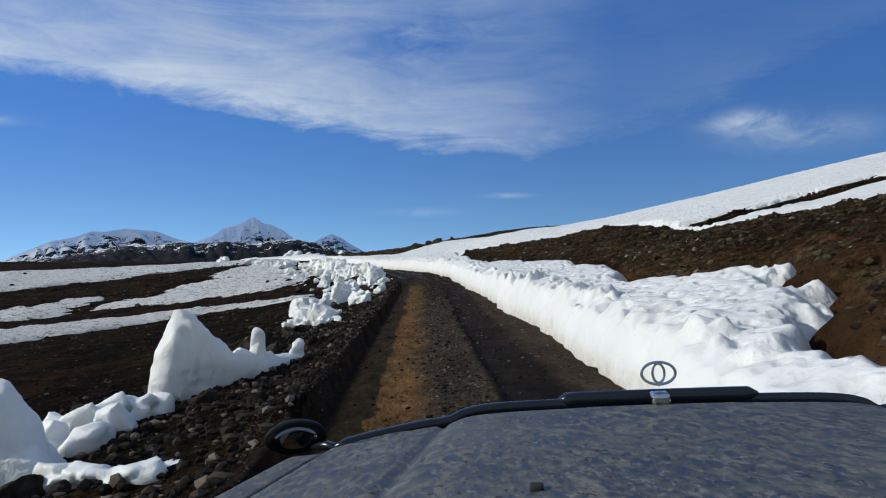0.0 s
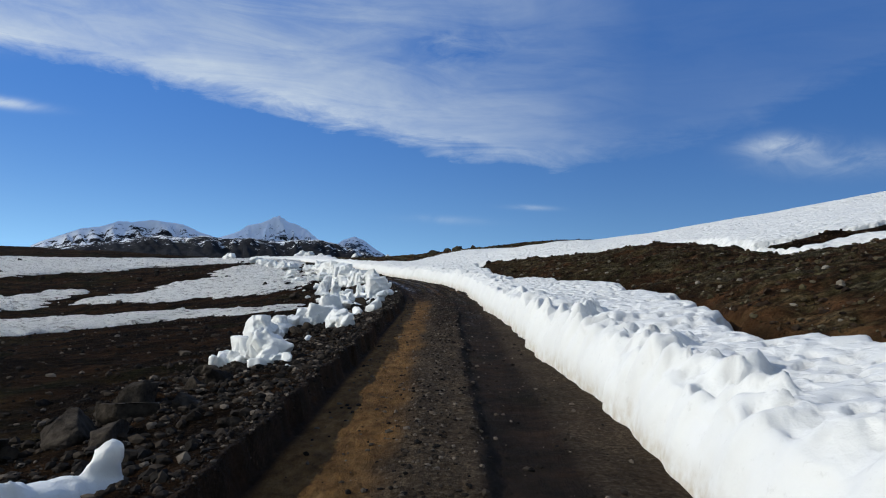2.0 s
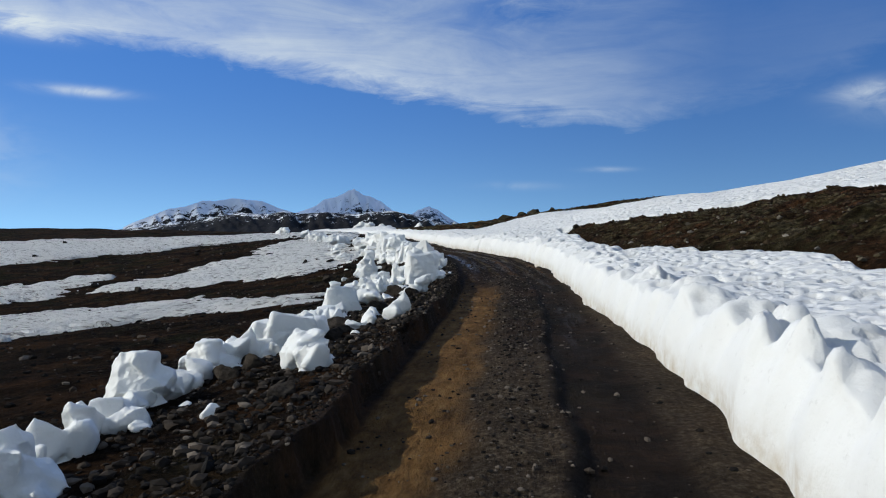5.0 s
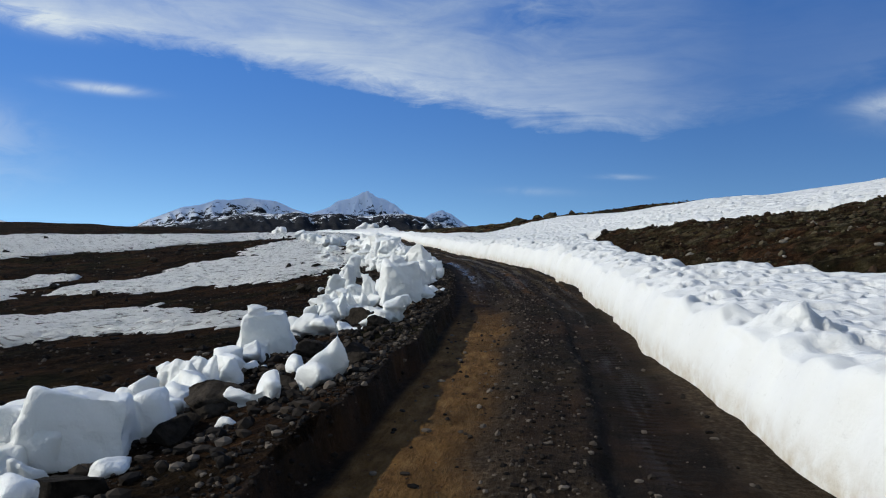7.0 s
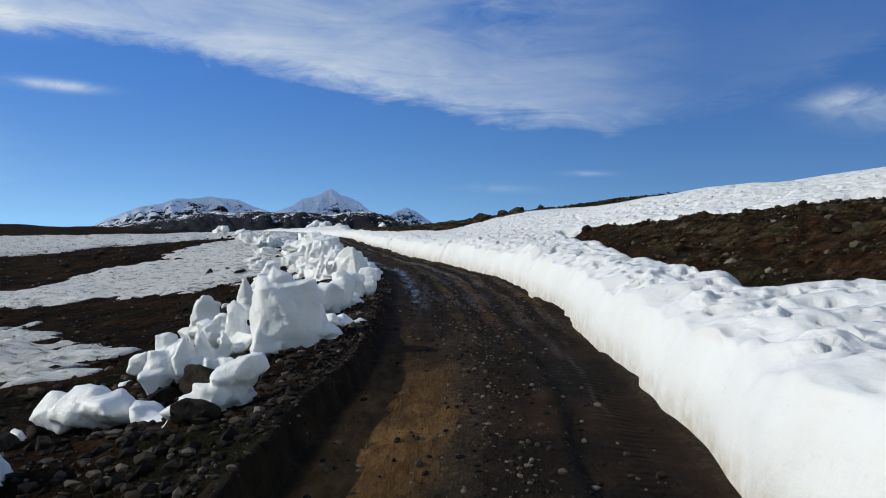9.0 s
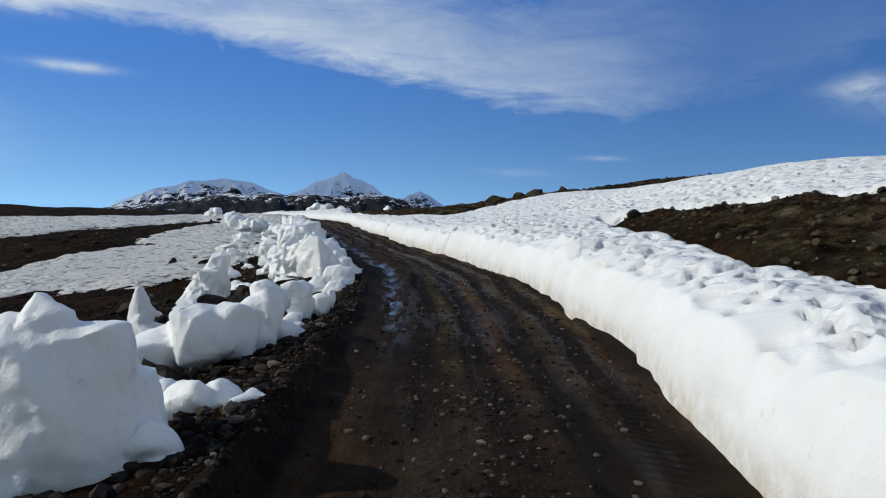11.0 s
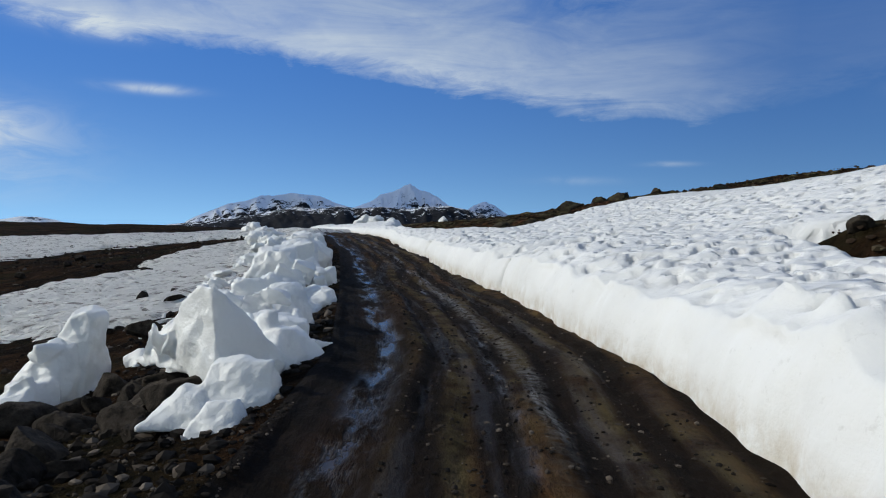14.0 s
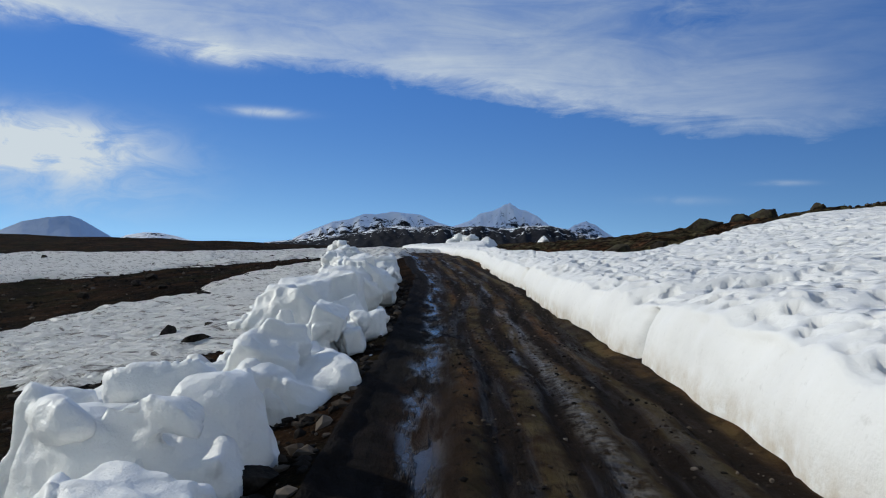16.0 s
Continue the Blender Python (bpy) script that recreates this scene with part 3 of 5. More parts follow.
base = bare(Xb, Yb)
pd = np.full(Xb.shape, -9.0)
sel = Db > 0.9
pd[sel] = patch_depth(Xb[sel], Yb[sel])
cover = sstep(0.25, -0.6, pd)
Zb = base + (depth + roll * near_d) * cover + knobs * sstep(0.0, 0.3, Db) - 0.25 * (1 - cover)
rise = np.concatenate([face ** 0.75, np.ones(cols - len(face))])
foot = road_z(rows)[:, None] - 0.06
n_face = len(face)
lip = Zb[:, n_face:n_face + 1] - 0.05
Zb[:, :n_face] = foot + (lip - foot) * rise[None, :n_face]
flute = 0.045 * fbm(Yb[:, :n_face] * 3.0, Zb[:, :n_face] * 0.8, 3, 86) + 0.05 * fbm(Yb[:, :n_face] * 2.2, Zb[:, :n_face] * 3.0, 3, 90)
Xb[:, :n_face] += flute * sstep(0.0, 0.35, face)[None, :]
# two clefts in the cut face
for cy in (53.4, 63.3):
    cut = np.exp(-((Yb[:, :n_face] - cy) / 0.09) ** 2) * sstep(0.02, 0.2, face)[None, :]
    Xb[:, :n_face] += 0.4 * cut
splash = np.zeros(Xb.shape)
splash[:, :n_face] = np.clip(1 - (face[None, :] / 0.42), 0, 1) ** 1.6
keep = (cover > 0.02) | (Db < 0.9)
cup_mark = sstep(0.2, 0.9, Db) * (0.65 + 0.35 * sstep(16, 40, Yb))
hill_snow = sheet("snow_bank", Xb, Yb, Zb, SNOW, keep, (("splash", splash), ("cups", cup_mark), ("dirt", dirt)))
tagged(hill_snow, "deep white snowfield with sun-cupped surface, cut off in a bank along the track", "snow", kind="structure")

# ---- snow patches of the plain ----
BANDS = {
    "far": [(-130, 100), (-66, 92), (-48, 95), (-40, 99), (-28, 99), (-21, 94), (-21, 87), (-28.4, 86.5), (-37.3, 81.5), (-44.7, 75.5), (-50, 71), (-60, 62), (-110, 50)],
    "tongue": [(-60, 52), (-41, 60), (-34.5, 66.5), (-32.5, 63.5), (-34, 57), (-44, 48), (-60, 42)],
    "middle": [(-31, 58.5), (-28.5, 64.5), (-27.0, 68.3), (-24.5, 70), (-25, 78), (-18.5, 82), (-15.6, 70), (-13.2, 62), (-12.2, 54.2), (-15.6, 53.8), (-20.4, 56), (-24, 55.5)],
    "low": [(-44, 36), (-30, 47), (-25.4, 49), (-19.7, 50), (-13, 43), (-8.6, 36.6), (-7.9, 34.6), (-12.8, 36.4), (-16.2, 36), (-21, 31), (-30, 22), (-46, 16)],
}
for poly in BANDS.values():
    lo, hi = np.min(poly, 0) - 2, np.max(poly, 0) + 2
    st = 0.17 if hi[1] < 60 else 0.3
    gx, gy = np.meshgrid(np.arange(max(lo[0], -110), hi[0], st), np.arange(lo[1], hi[1], st))
    dep = poly_depth(gx, gy, poly) + ragged(gx, gy, 1.6, 0.35, 91) + ragged(gx * 0.4, gy * 1.5, 0.9, 0.8, 93) + ragged(gx * 0.45, gy * 1.6, 0.8, 1.7, 94) - 2.2 * sstep(0.13, 0.0, np.abs(fbm(gx * 0.045, gy * 0.21, 3, 96)))
    thick = 0.24 * sstep(-0.2, 1.2, dep) + 0.07 * fbm(gx * 0.8, gy * 2.2, 3, 92)
    gz = ground_z(gx, gy) + np.where(dep > -0.1, thick - 0.09 * sstep(0.45, 0.05, worley(gx * 1.5, gy * 2.3, 95)) * sstep(0.1, 0.8, dep), -0.25)
    patch = sheet("snow_patch", gx, gy, gz, DIRTY_SNOW, dep > -0.1)
    tagged(patch, "streaky old snow patch lying on the dark plain", "snow", group="snow patches of the plain")

# ---- mountains and clouds ----
def mountain(name, label, dist, crest, depth, material, seed, rough=0.2):
    """A range: crest as (azimuth, elevation) in degrees seen from the track, dist metres away."""
    az = np.linspace(crest[0][0] - 1.2, crest[-1][0] + 1.2, 160)
    el = np.interp(az, [c[0] for c in crest], [c[1] for c in crest], left=-1.2, right=-1.2)
    vv = np.concatenate([np.linspace(-1, 0, 46), np.linspace(0.05, 1, 14)])
    A, V = np.meshgrid(np.radians(az), vv)
    H = dist * np.tan(np.radians(el))[None, :]
    low = -0.024 * dist
    R = dist + V * depth
    prof = np.where(V <= 0, (1 + V) ** 1.15, np.clip(1 - V * 1.4, 0, 1))
    n = fbm(A * 90, V * 4, 5, seed)
    ridge = 1 - np.abs(fbm(A * 60 + V * 1.5, V * 2.2, 4, seed + 9)) * 2
    top = np.exp(-(V / 0.10) ** 2)
    Zm = low + (H - low) * prof * (1 + rough * (n * 1.2 + ridge - 0.6) * (1 - top)) + H * 0.028 * fbm(A * 300, V * 0, 4, seed + 4)
    Xm, Ym = R * np.sin(A), R * np.cos(A)
    ob = sheet(name, Xm, Ym, Zm, material, None, (("cover", prof),))
    return tagged(ob, label, "mountain", kind="structure")


mountain("backdrop_mountain", "snow-covered rounded mountain ridge with dark rock bands", 3300,
         [(-32, -0.2), (-31.3, 0.2), (-29.8, 0.85), (-28.9, 1.25), (-27.6, 1.5), (-26.4, 1.95), (-25.2, 1.98), (-24.3, 2.2), (-23.2, 2.12), (-22.0, 2.05), (-20.8, 1.55), (-19.6, 1.2), (-18, 1.05), (-16, 0.6), (-14, 0.0)], 900,
         mat_mountain("snowy_rock", 0.65, 0.0, 0.012), 201)
mountain("backdrop_peak", "sharp snow-covered volcanic peak", 3700,
         [(-20, 1.0), (-18.6, 1.45), (-17.9, 1.75), (-17.2, 2.3), (-16.4, 2.45), (-15.8, 2.75), (-15.1, 3.08), (-14.85, 3.16), (-14.3, 2.75), (-13.6, 2.6), (-12.8, 2.25), (-12.2, 1.8), (-11.8, 1.5), (-10.6, 1.2), (-9.5, 0.6)], 900,
         mat_mountain("snowy_peak", 0.615, 0.0, 0.015), 202)
mountain("backdrop_shoulder", "dark hazy shoulder of a snow-streaked mountain", 3500,
         [(-10.6, 0.9), (-9.8, 1.55), (-8.9, 1.85), (-8.2, 1.6), (-7.2, 0.95), (-6.4, 0.5), (-5.5, 0.2)], 700,
         mat_mountain("streaked_rock", 0.66, 0.12), 203)
mountain("backdrop_foothill", "black lava foothills mottled with snow", 1900,
         [(-34, -0.5), (-27, 0.35), (-25, 0.85), (-23.4, 1.15), (-21.8, 1.0), (-20.4, 1.3), (-19, 1.15), (-17, 1.3), (-15.2, 1.15), (-13.2, 1.4), (-11.5, 1.45), (-10, 1.15), (-8.6, 0.8), (-7.2, 0.4), (-5, 0.1)], 700,
         mat_mountain("mottled_lava", 0.75, 0.0, 0.03), 204, 0.2)
mountain("backdrop_distant_mountain", "distant snow-dusted volcano, blue air haze mixed into its colour", 4200,
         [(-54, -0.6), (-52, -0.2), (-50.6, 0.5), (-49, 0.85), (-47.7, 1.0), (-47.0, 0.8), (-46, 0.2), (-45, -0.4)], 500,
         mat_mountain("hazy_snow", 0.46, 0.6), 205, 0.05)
mountain("backdrop_low_hill", "low dark hill streaked with snow", 2600,
         [(-44.5, -0.6), (-43.8, -0.25), (-42.6, 0.0), (-41.5, 0.0), (-40.4, -0.2), (-39, -0.6)], 300,
         mat_mountain("streaked_hill", 0.66, 0.15), 206, 0.05)


def cloud_dome():
    az, el = np.meshgrid(np.linspace(-60, 232, 147), np.linspace(-4, 84, 45))
    a, e, r = np.radians(az), np.radians(el), 4700.0
    m = Mat("cloud")
    ob = sheet("backdrop_clouds", r * np.cos(e) * np.sin(a), 20 + r * np.cos(e) * np.cos(a), r * np.sin(e), m.m, None,
               (("az", az / 100), ("el", el / 100)))
    m.n.clear()
    out, mixer, clear, glow = (m.n.new("ShaderNode" + k) for k in ("OutputMaterial", "MixShader", "BsdfTransparent", "Emission"))
    A, E = m.attr("az"), m.attr("el")
    comb = m.n.new("ShaderNodeCombineXYZ")
    m.l.new(A, comb.inputs[0])
    m.l.new(E, comb.inputs[1])
    m.pos = comb.outputs[0]
    big = m.noise(9, 6, 0.58, distort=0.5, stretch=(1, 2.4, 1))
    fine = m.noise(26, 6, 0.62, distort=0.8, stretch=(1, 2.2, 1))
    wisps = m.noise(15, 7, 0.66, distort=0.9, stretch=(0.55, 3.2, 1), turn=11)
    curve = m.n.new("ShaderNodeFloatCurve")
    pts = curve.mapping.curves[0].points
    knots = ((-60, 15.5), (-47, 14.8), (-40, 13.4), (-32, 13.2), (-26, 13.0), (-17, 11.7), (-10.5, 10.7), (-3.7, 9.6), (3, 8.9), (7.6, 8.5), (10, 9.3), (16, 10.3), (21, 12.0), (30, 15.3), (40, 17), (100, 14), (232, 12))
    while len(pts) < len(knots):
        pts.new(0.5, 0.5)
    for p, (a_, e_) in zip(pts, knots):
        p.location = ((a_ + 75) / 310, e_ / 40)
    curve.mapping.update()
    m.l.new(m.math("DIVIDE", m.math("ADD", A, 0.75), 3.1), curve.inputs["Value"])
    edge = m.math("MULTIPLY", curve.outputs[0], 0.40)
    above = m.math("SUBTRACT", E, edge)
    warp = m.math("ADD", m.math("MULTIPLY", m.math("SUBTRACT", fine, 0.5), 0.024), m.math("MULTIPLY", m.math("SUBTRACT", wisps, 0.5), 0.03))
    above = m.math("ADD", above, warp)
    sharp = m.ramp(m.math("ADD", m.math("MULTIPLY", above, 12.0), 0.30), (0.22, 0.0), (0.40, 0.76), (0.62, 0.66), (1.0, 0.54))
    body = m.math("MULTIPLY", sharp, m.ramp(big, (0.30, 0.52), (0.60, 1.0)))
    body = m.math("MULTIPLY", body, m.ramp(wisps, (0.34, 0.62), (0.5, 0.95), (0.66, 1.2)))
    round_ = m.math("DIVIDE", m.math("ADD", A, 0.6), 3.0)
    # thins out to the right; thick again behind the camera, unseen, added as white fill light
    body = m.math("MULTIPLY", body, m.ramp(round_, (0.16, 1.0), (0.212, 0.62), (0.245, 0.1), (0.36, 0.1), (0.5, 0.9)))
    ends = m.ramp(round_, (0.0, 0.0), (0.02, 1.0), (0.92, 1.0), (0.97, 0.0))
    body = m.math("MULTIPLY", body, ends)

    def puff(a, e, sa, se, k):
        u = m.math("DIVIDE", m.math("SUBTRACT", A, a / 100), sa / 100)
        v = m.math("DIVIDE", m.math("SUBTRACT", E, e / 100), se / 100)
        r2 = m.math("ADD", m.math("MULTIPLY", u, u), m.math("MULTIPLY", v, v))
        g = m.math("MULTIPLY", m.math("POWER", 2.718, m.math("MULTIPLY", r2, -1.0)), k)
        return m.math("MULTIPLY", g, m.ramp(fine, (0.36, 0.25), (0.62, 1.0)))

    hole = m.math("SUBTRACT", 1.0, puff(-1.5, 17.2, 6.5, 1.9, 0.95), True)
    dens = m.math("MULTIPLY", body, hole)
    for spec in ((-34.8, 9.5, 2.6, 0.33, 0.75), (-38.6, 13.6, 3.4, 0.75, 0.8), (-50.5, 6.0, 6.5, 1.8, 1.9), (-48, 3.6, 7.0, 2.2, 0.5), (23.6, 9.9, 2.4, 0.7, 0.65), (27, 8.8, 4.5, 1.0, 0.28), (-53, 14.6, 3.0, 0.8, 0.7),
                 (5.2, 4.9, 1.6, 0.18, 0.3), (-1.5, 3.6, 3.0, 0.3, 0.15)):
        dens = m.math("ADD", dens, puff(*spec), True)
    # clear blue air in front, paler low over the land
    low = m.math("POWER", 2.718, m.math("MULTIPLY", m.math("MAXIMUM", E, 0.0), -19.0))
    front = m.ramp(round_, (0.0, 0.0), (0.02, 1.0), (0.32, 1.0), (0.45, 0.0))
    haze = m.math("MULTIPLY", m.math("ADD", m.math("MULTIPLY", low, 0.06), 0.86), front)
    air = m.mix(low, (0.046, 0.178, 0.60), (0.27, 0.56, 0.96))
    air = m.mix(1.0, air, m.ramp(round_, (0.03, 1.32), (0.11, 1.2), (0.167, 1.06), (0.24, 0.85), (0.32, 0.80)), "MULTIPLY")   # deeper away from the sun
    white = m.mix(m.ramp(above, (0.0, 1.0), (0.06, 0.0)), (0.57, 0.66, 0.80), (0.80, 0.87, 0.96))
    total = m.math("SUBTRACT", m.math("ADD", dens, haze), m.math("MULTIPLY", dens, haze), True)
    m.l.new(total, mixer.inputs[0])
    m.l.new(m.mix(m.math("DIVIDE", dens, m.math("ADD", total, 0.001), True), air, white), glow.inputs[0])
    glow.inputs[1].default_value = 1.0
    m.l.new(clear.outputs[0], mixer.inputs[1])
    m.l.new(glow.outputs[0], mixer.inputs[2])
    m.l.new(mixer.outputs[0], out.inputs[0])
    tagged(ob, "thin white streaked cloud bank across the blue sky, with added unseen fill cloud behind", "cloud", kind="structure")


cloud_dome()

# ---- blocks of old snow and ice thrown up along the track ----
def gz_at(x, y):
    return float(ground_z(np.array([float(x)]), np.array([float(y)]))[0])


def cells3(p, seed):
    """Distance to the nearest scattered point in space, one a unit cell."""
    f = np.floor(p)
    best = np.full(len(p), 9.0)
    for i in (-1, 0, 1):
        for j in (-1, 0, 1):
            for k in (-1, 0, 1):
                c = f + (i, j, k)
                h = c[:, 2] * 57
                q = np.stack([c[:, a] + 0.5 + 0.42 * lattice(c[:, 0] + h, c[:, 1] - h, seed + 31 * a) for a in range(3)], -1)
                best = np.minimum(best, np.linalg.norm(q - p, axis=1))
    return best


def lobe(bm, centre, radii, power, rnd, turn=0.0, tilt=0.0, cuts=5, wobble=0.10, level=3):
    """A rounded, faceted lump added to bm."""
    made = bmesh.ops.create_icosphere(bm, subdivisions=level, radius=1.0)["verts"]
    seed = Vector((rnd.uniform(0, 90), rnd.uniform(0, 90), rnd.uniform(0, 90)))
    planes = []
    for _ in range(cuts):
        n = Vector((rnd.gauss(0, 1), rnd.gauss(0, 1), rnd.gauss(0.1, 0.8))).normalized()
        planes.append((n, rnd.uniform(0.56, 0.84)))
    m = Matrix.Translation(centre) @ Euler((tilt, tilt * rnd.uniform(-1, 1), turn)).to_matrix().to_4x4()
    for v in made:
        n = v.co.normalized()
        r = (abs(n.x) ** power + abs(n.y) ** power + abs(n.z) ** power) ** (-1.0 / power)
        p = n * r * (1 + wobble * noise.noise(n * 1.7 + seed) * 1.6)
        for pn, po in planes:
            over = p.dot(pn) - po
            if over > 0:
                p -= pn * over * 0.97
        v.co = m @ Vector((p.x * radii[0], p.y * radii[1], p.z * radii[2]))


def melt(bm, name, size, rnd, material, scallop=0.09, rounds=5, uneven=0.03):
    """The lumps of bm grown into one mesh, with its edges melted and its sides hollowed."""
    raw = bpy.data.meshes.new("raw")
    bm.to_mesh(raw)
    bm.free()
    tmp = new("raw", raw)
    mod = tmp.modifiers.new("grow", "REMESH")
    mod.mode, mod.voxel_size = "VOXEL", max(0.02, size / 52)
    mod2 = tmp.modifiers.new("melt", "SMOOTH")
    mod2.factor, mod2.iterations = 0.5, rounds
    dg = bpy.context.evaluated_depsgraph_get()
    me = bpy.data.meshes.new_from_object(tmp.evaluated_get(dg))
    bpy.data.objects.remove(tmp)
    bpy.data.meshes.remove(raw)
    me.name = name
    n = len(me.vertices)
    co, nr = np.empty(n * 3, np.float32), np.empty(n * 3, np.float32)
    me.vertices.foreach_get("co", co)
    me.vertex_normals.foreach_get("vector", nr)
    co, nr = co.reshape(-1, 3).astype(float), nr.reshape(-1, 3).astype(float)
    shift = np.array([rnd.uniform(5, 90) for _ in range(3)])
    cell = 0.34 * size ** 0.5
    hollow = cells3(co / cell + shift, 7) - 0.45
    small = cells3(co / (cell * 0.42) + shift, 8) - 0.45
    tiny = cells3(co / 0.055 + shift, 9) - 0.45
    broad = fbm(co[:, 0] * 2.3 + co[:, 2] * 1.6 + shift[0], co[:, 1] * 2.3 - co[:, 2] * 1.9 + shift[1], 3, 17)
    co += nr * (broad * uneven + size * scallop * 0.7 * hollow + size * scallop * 0.4 * small + 0.008 * tiny)[:, None]
    me.vertices.foreach_set("co", co.astype(np.float32).ravel())
    me.materials.clear()
    me.materials.append(material)
    me.polygons.foreach_set("use_smooth", [True] * len(me.polygons))
    me.update()
    return me


ICE_LABELS = {
    "block": "large broken block of melting white snow on the rubble shoulder",
    "peak": "pointed melting block of white snow standing on the shoulder",
    "low": "low slumped lump of old snow lying on dark stones",
    "chunk": "small rounded chunk of white snow among dark rocks",
    "lean": "leaning curved horn of melting snow standing on dark rubble",
    "heap": "heap of broken snow pushed aside by a plough",
}


def clod(bm, centre, radii, rnd, turn=0.0, tilt=0.0, extra=9, boxy=False):
    """An angular broken piece added to bm: the hull of jittered corners and a few points more."""
    pts = []
    if boxy:
        for sx in (-1, 1):
            for sy in (-1, 1):
                for sz in (-1, 1):
                    k = rnd.uniform(0.62, 1.0)
                    pts.append(Vector((sx * k * 0.82, sy * rnd.uniform(0.6, 0.85), sz * rnd.uniform(0.62, 0.95))))
    for _ in range(extra + 5):
        pts.append(Vector((rnd.gauss(0, 1), rnd.gauss(0, 1), rnd.gauss(0, 1))).normalized() * rnd.uniform(0.86, 1.14))
    m = Matrix.Translation(centre) @ Euler((tilt, tilt * rnd.uniform(-1, 1), turn)).to_matrix().to_4x4()
    vs_ = [bm.verts.new(m @ Vector((p.x * radii[0], p.y * radii[1], p.z * radii[2]))) for p in pts]
    out = bmesh.ops.convex_hull(bm, input=vs_)
    loose = [v for v in out["geom_interior"] if isinstance(v, bmesh.types.BMVert)]
    bmesh.ops.delete(bm, geom=loose, context="VERTS")


def ice_mesh(kind, h, w, seed):
    rnd = random.Random(seed)
    bm = bmesh.new()
    u = rnd.uniform
    scallop = 0.09
    if kind == "block":
        clod(bm, (0, 0, 0.46 * h), (0.56 * w, 0.46 * w, 0.56 * h), rnd, u(-0.5, 0.5), u(-0.2, 0.2), 9)
        clod(bm, (u(-0.2, 0.2) * w, -0.12 * w, 0.2 * h), (0.5 * w, 0.4 * w, 0.32 * h), rnd, u(0, 3), 0, 10)
        clod(bm, (u(-0.12, 0.12) * w, u(-0.05, 0.1) * w, 0.72 * h), (0.33 * w, 0.28 * w, 0.30 * h), rnd, u(0, 3), u(-0.3, 0.3), 8, False)
    elif kind == "peak":
        clod(bm, (0, 0, 0.24 * h), (0.54 * w, 0.44 * w, 0.36 * h), rnd, u(-0.4, 0.4), 0, 10)
        clod(bm, (-0.06 * w, 0, 0.52 * h), (0.40 * w, 0.33 * w, 0.42 * h), rnd, u(-0.4, 0.4), u(-0.15, 0.15), 9)
        clod(bm, (-0.10 * w, 0, 0.76 * h), (0.25 * w, 0.22 * w, 0.28 * h), rnd, u(0, 3), 0, 9, False)
        clod(bm, (0.34 * w, -0.1 * w, 0.14 * h), (0.34 * w, 0.28 * w, 0.24 * h), rnd, u(0, 3), 0, 7)
    elif kind == "lean":
        for k in range(6):
            a = k / 5
            clod(bm, ((0.62 * a - 0.4) * w, (0.5 * a - 0.3) * w, (0.12 + 0.62 * a ** 1.2) * h), ((0.36 - 0.08 * a) * w, 0.28 * w, 0.27 * h), rnd, 0.7 + u(-0.3, 0.3), u(-0.2, 0.2), 8)
        clod(bm, (0.15 * w, 0.15 * w, 0.25 * h), (0.2 * w, 0.2 * w, 0.35 * h), rnd, u(0, 3), 0, 8)
        scallop = 0.06
    elif kind == "low":
        for k in range(5):
            a = (k - 2) / 4.0
            clod(bm, (a * w * 0.95, u(-0.1, 0.1) * w, u(0.28, 0.42) * h), (u(0.2, 0.28) * w, u(0.2, 0.3) * w, u(0.4, 0.6) * h), rnd, u(0, 3), u(-0.2, 0.2), 9)
    elif kind == "heap":
        for k in range(12):
            r = u(0.18, 0.34) * w
            a, q = u(0, 6.28), u(0, 0.40) * w
            clod(bm, (q * math.cos(a), q * math.sin(a), u(0.08, 0.78) * h * (1 - q / w)), (r, r * u(0.6, 0.9), r * u(0.6, 0.95) * h / w * 1.2), rnd, u(0, 3), u(-0.6, 0.6), 4 if k % 2 else 7, k % 2 == 1)
    else:
        clod(bm, (0, 0, 0.4 * h), (0.5 * w, 0.4 * w, 0.55 * h), rnd, u(0, 3), u(-0.3, 0.3), 9)
        clod(bm, (0.2 * w, 0.1 * w, 0.25 * h), (0.38 * w, 0.33 * w, 0.3 * h), rnd, u(0, 3), 0, 7)
    rough = kind == "heap"
    return melt(bm, "snow_block", max(h, w), rnd, ICE, 0.075 if rough else scallop, 1 if rough else 3)


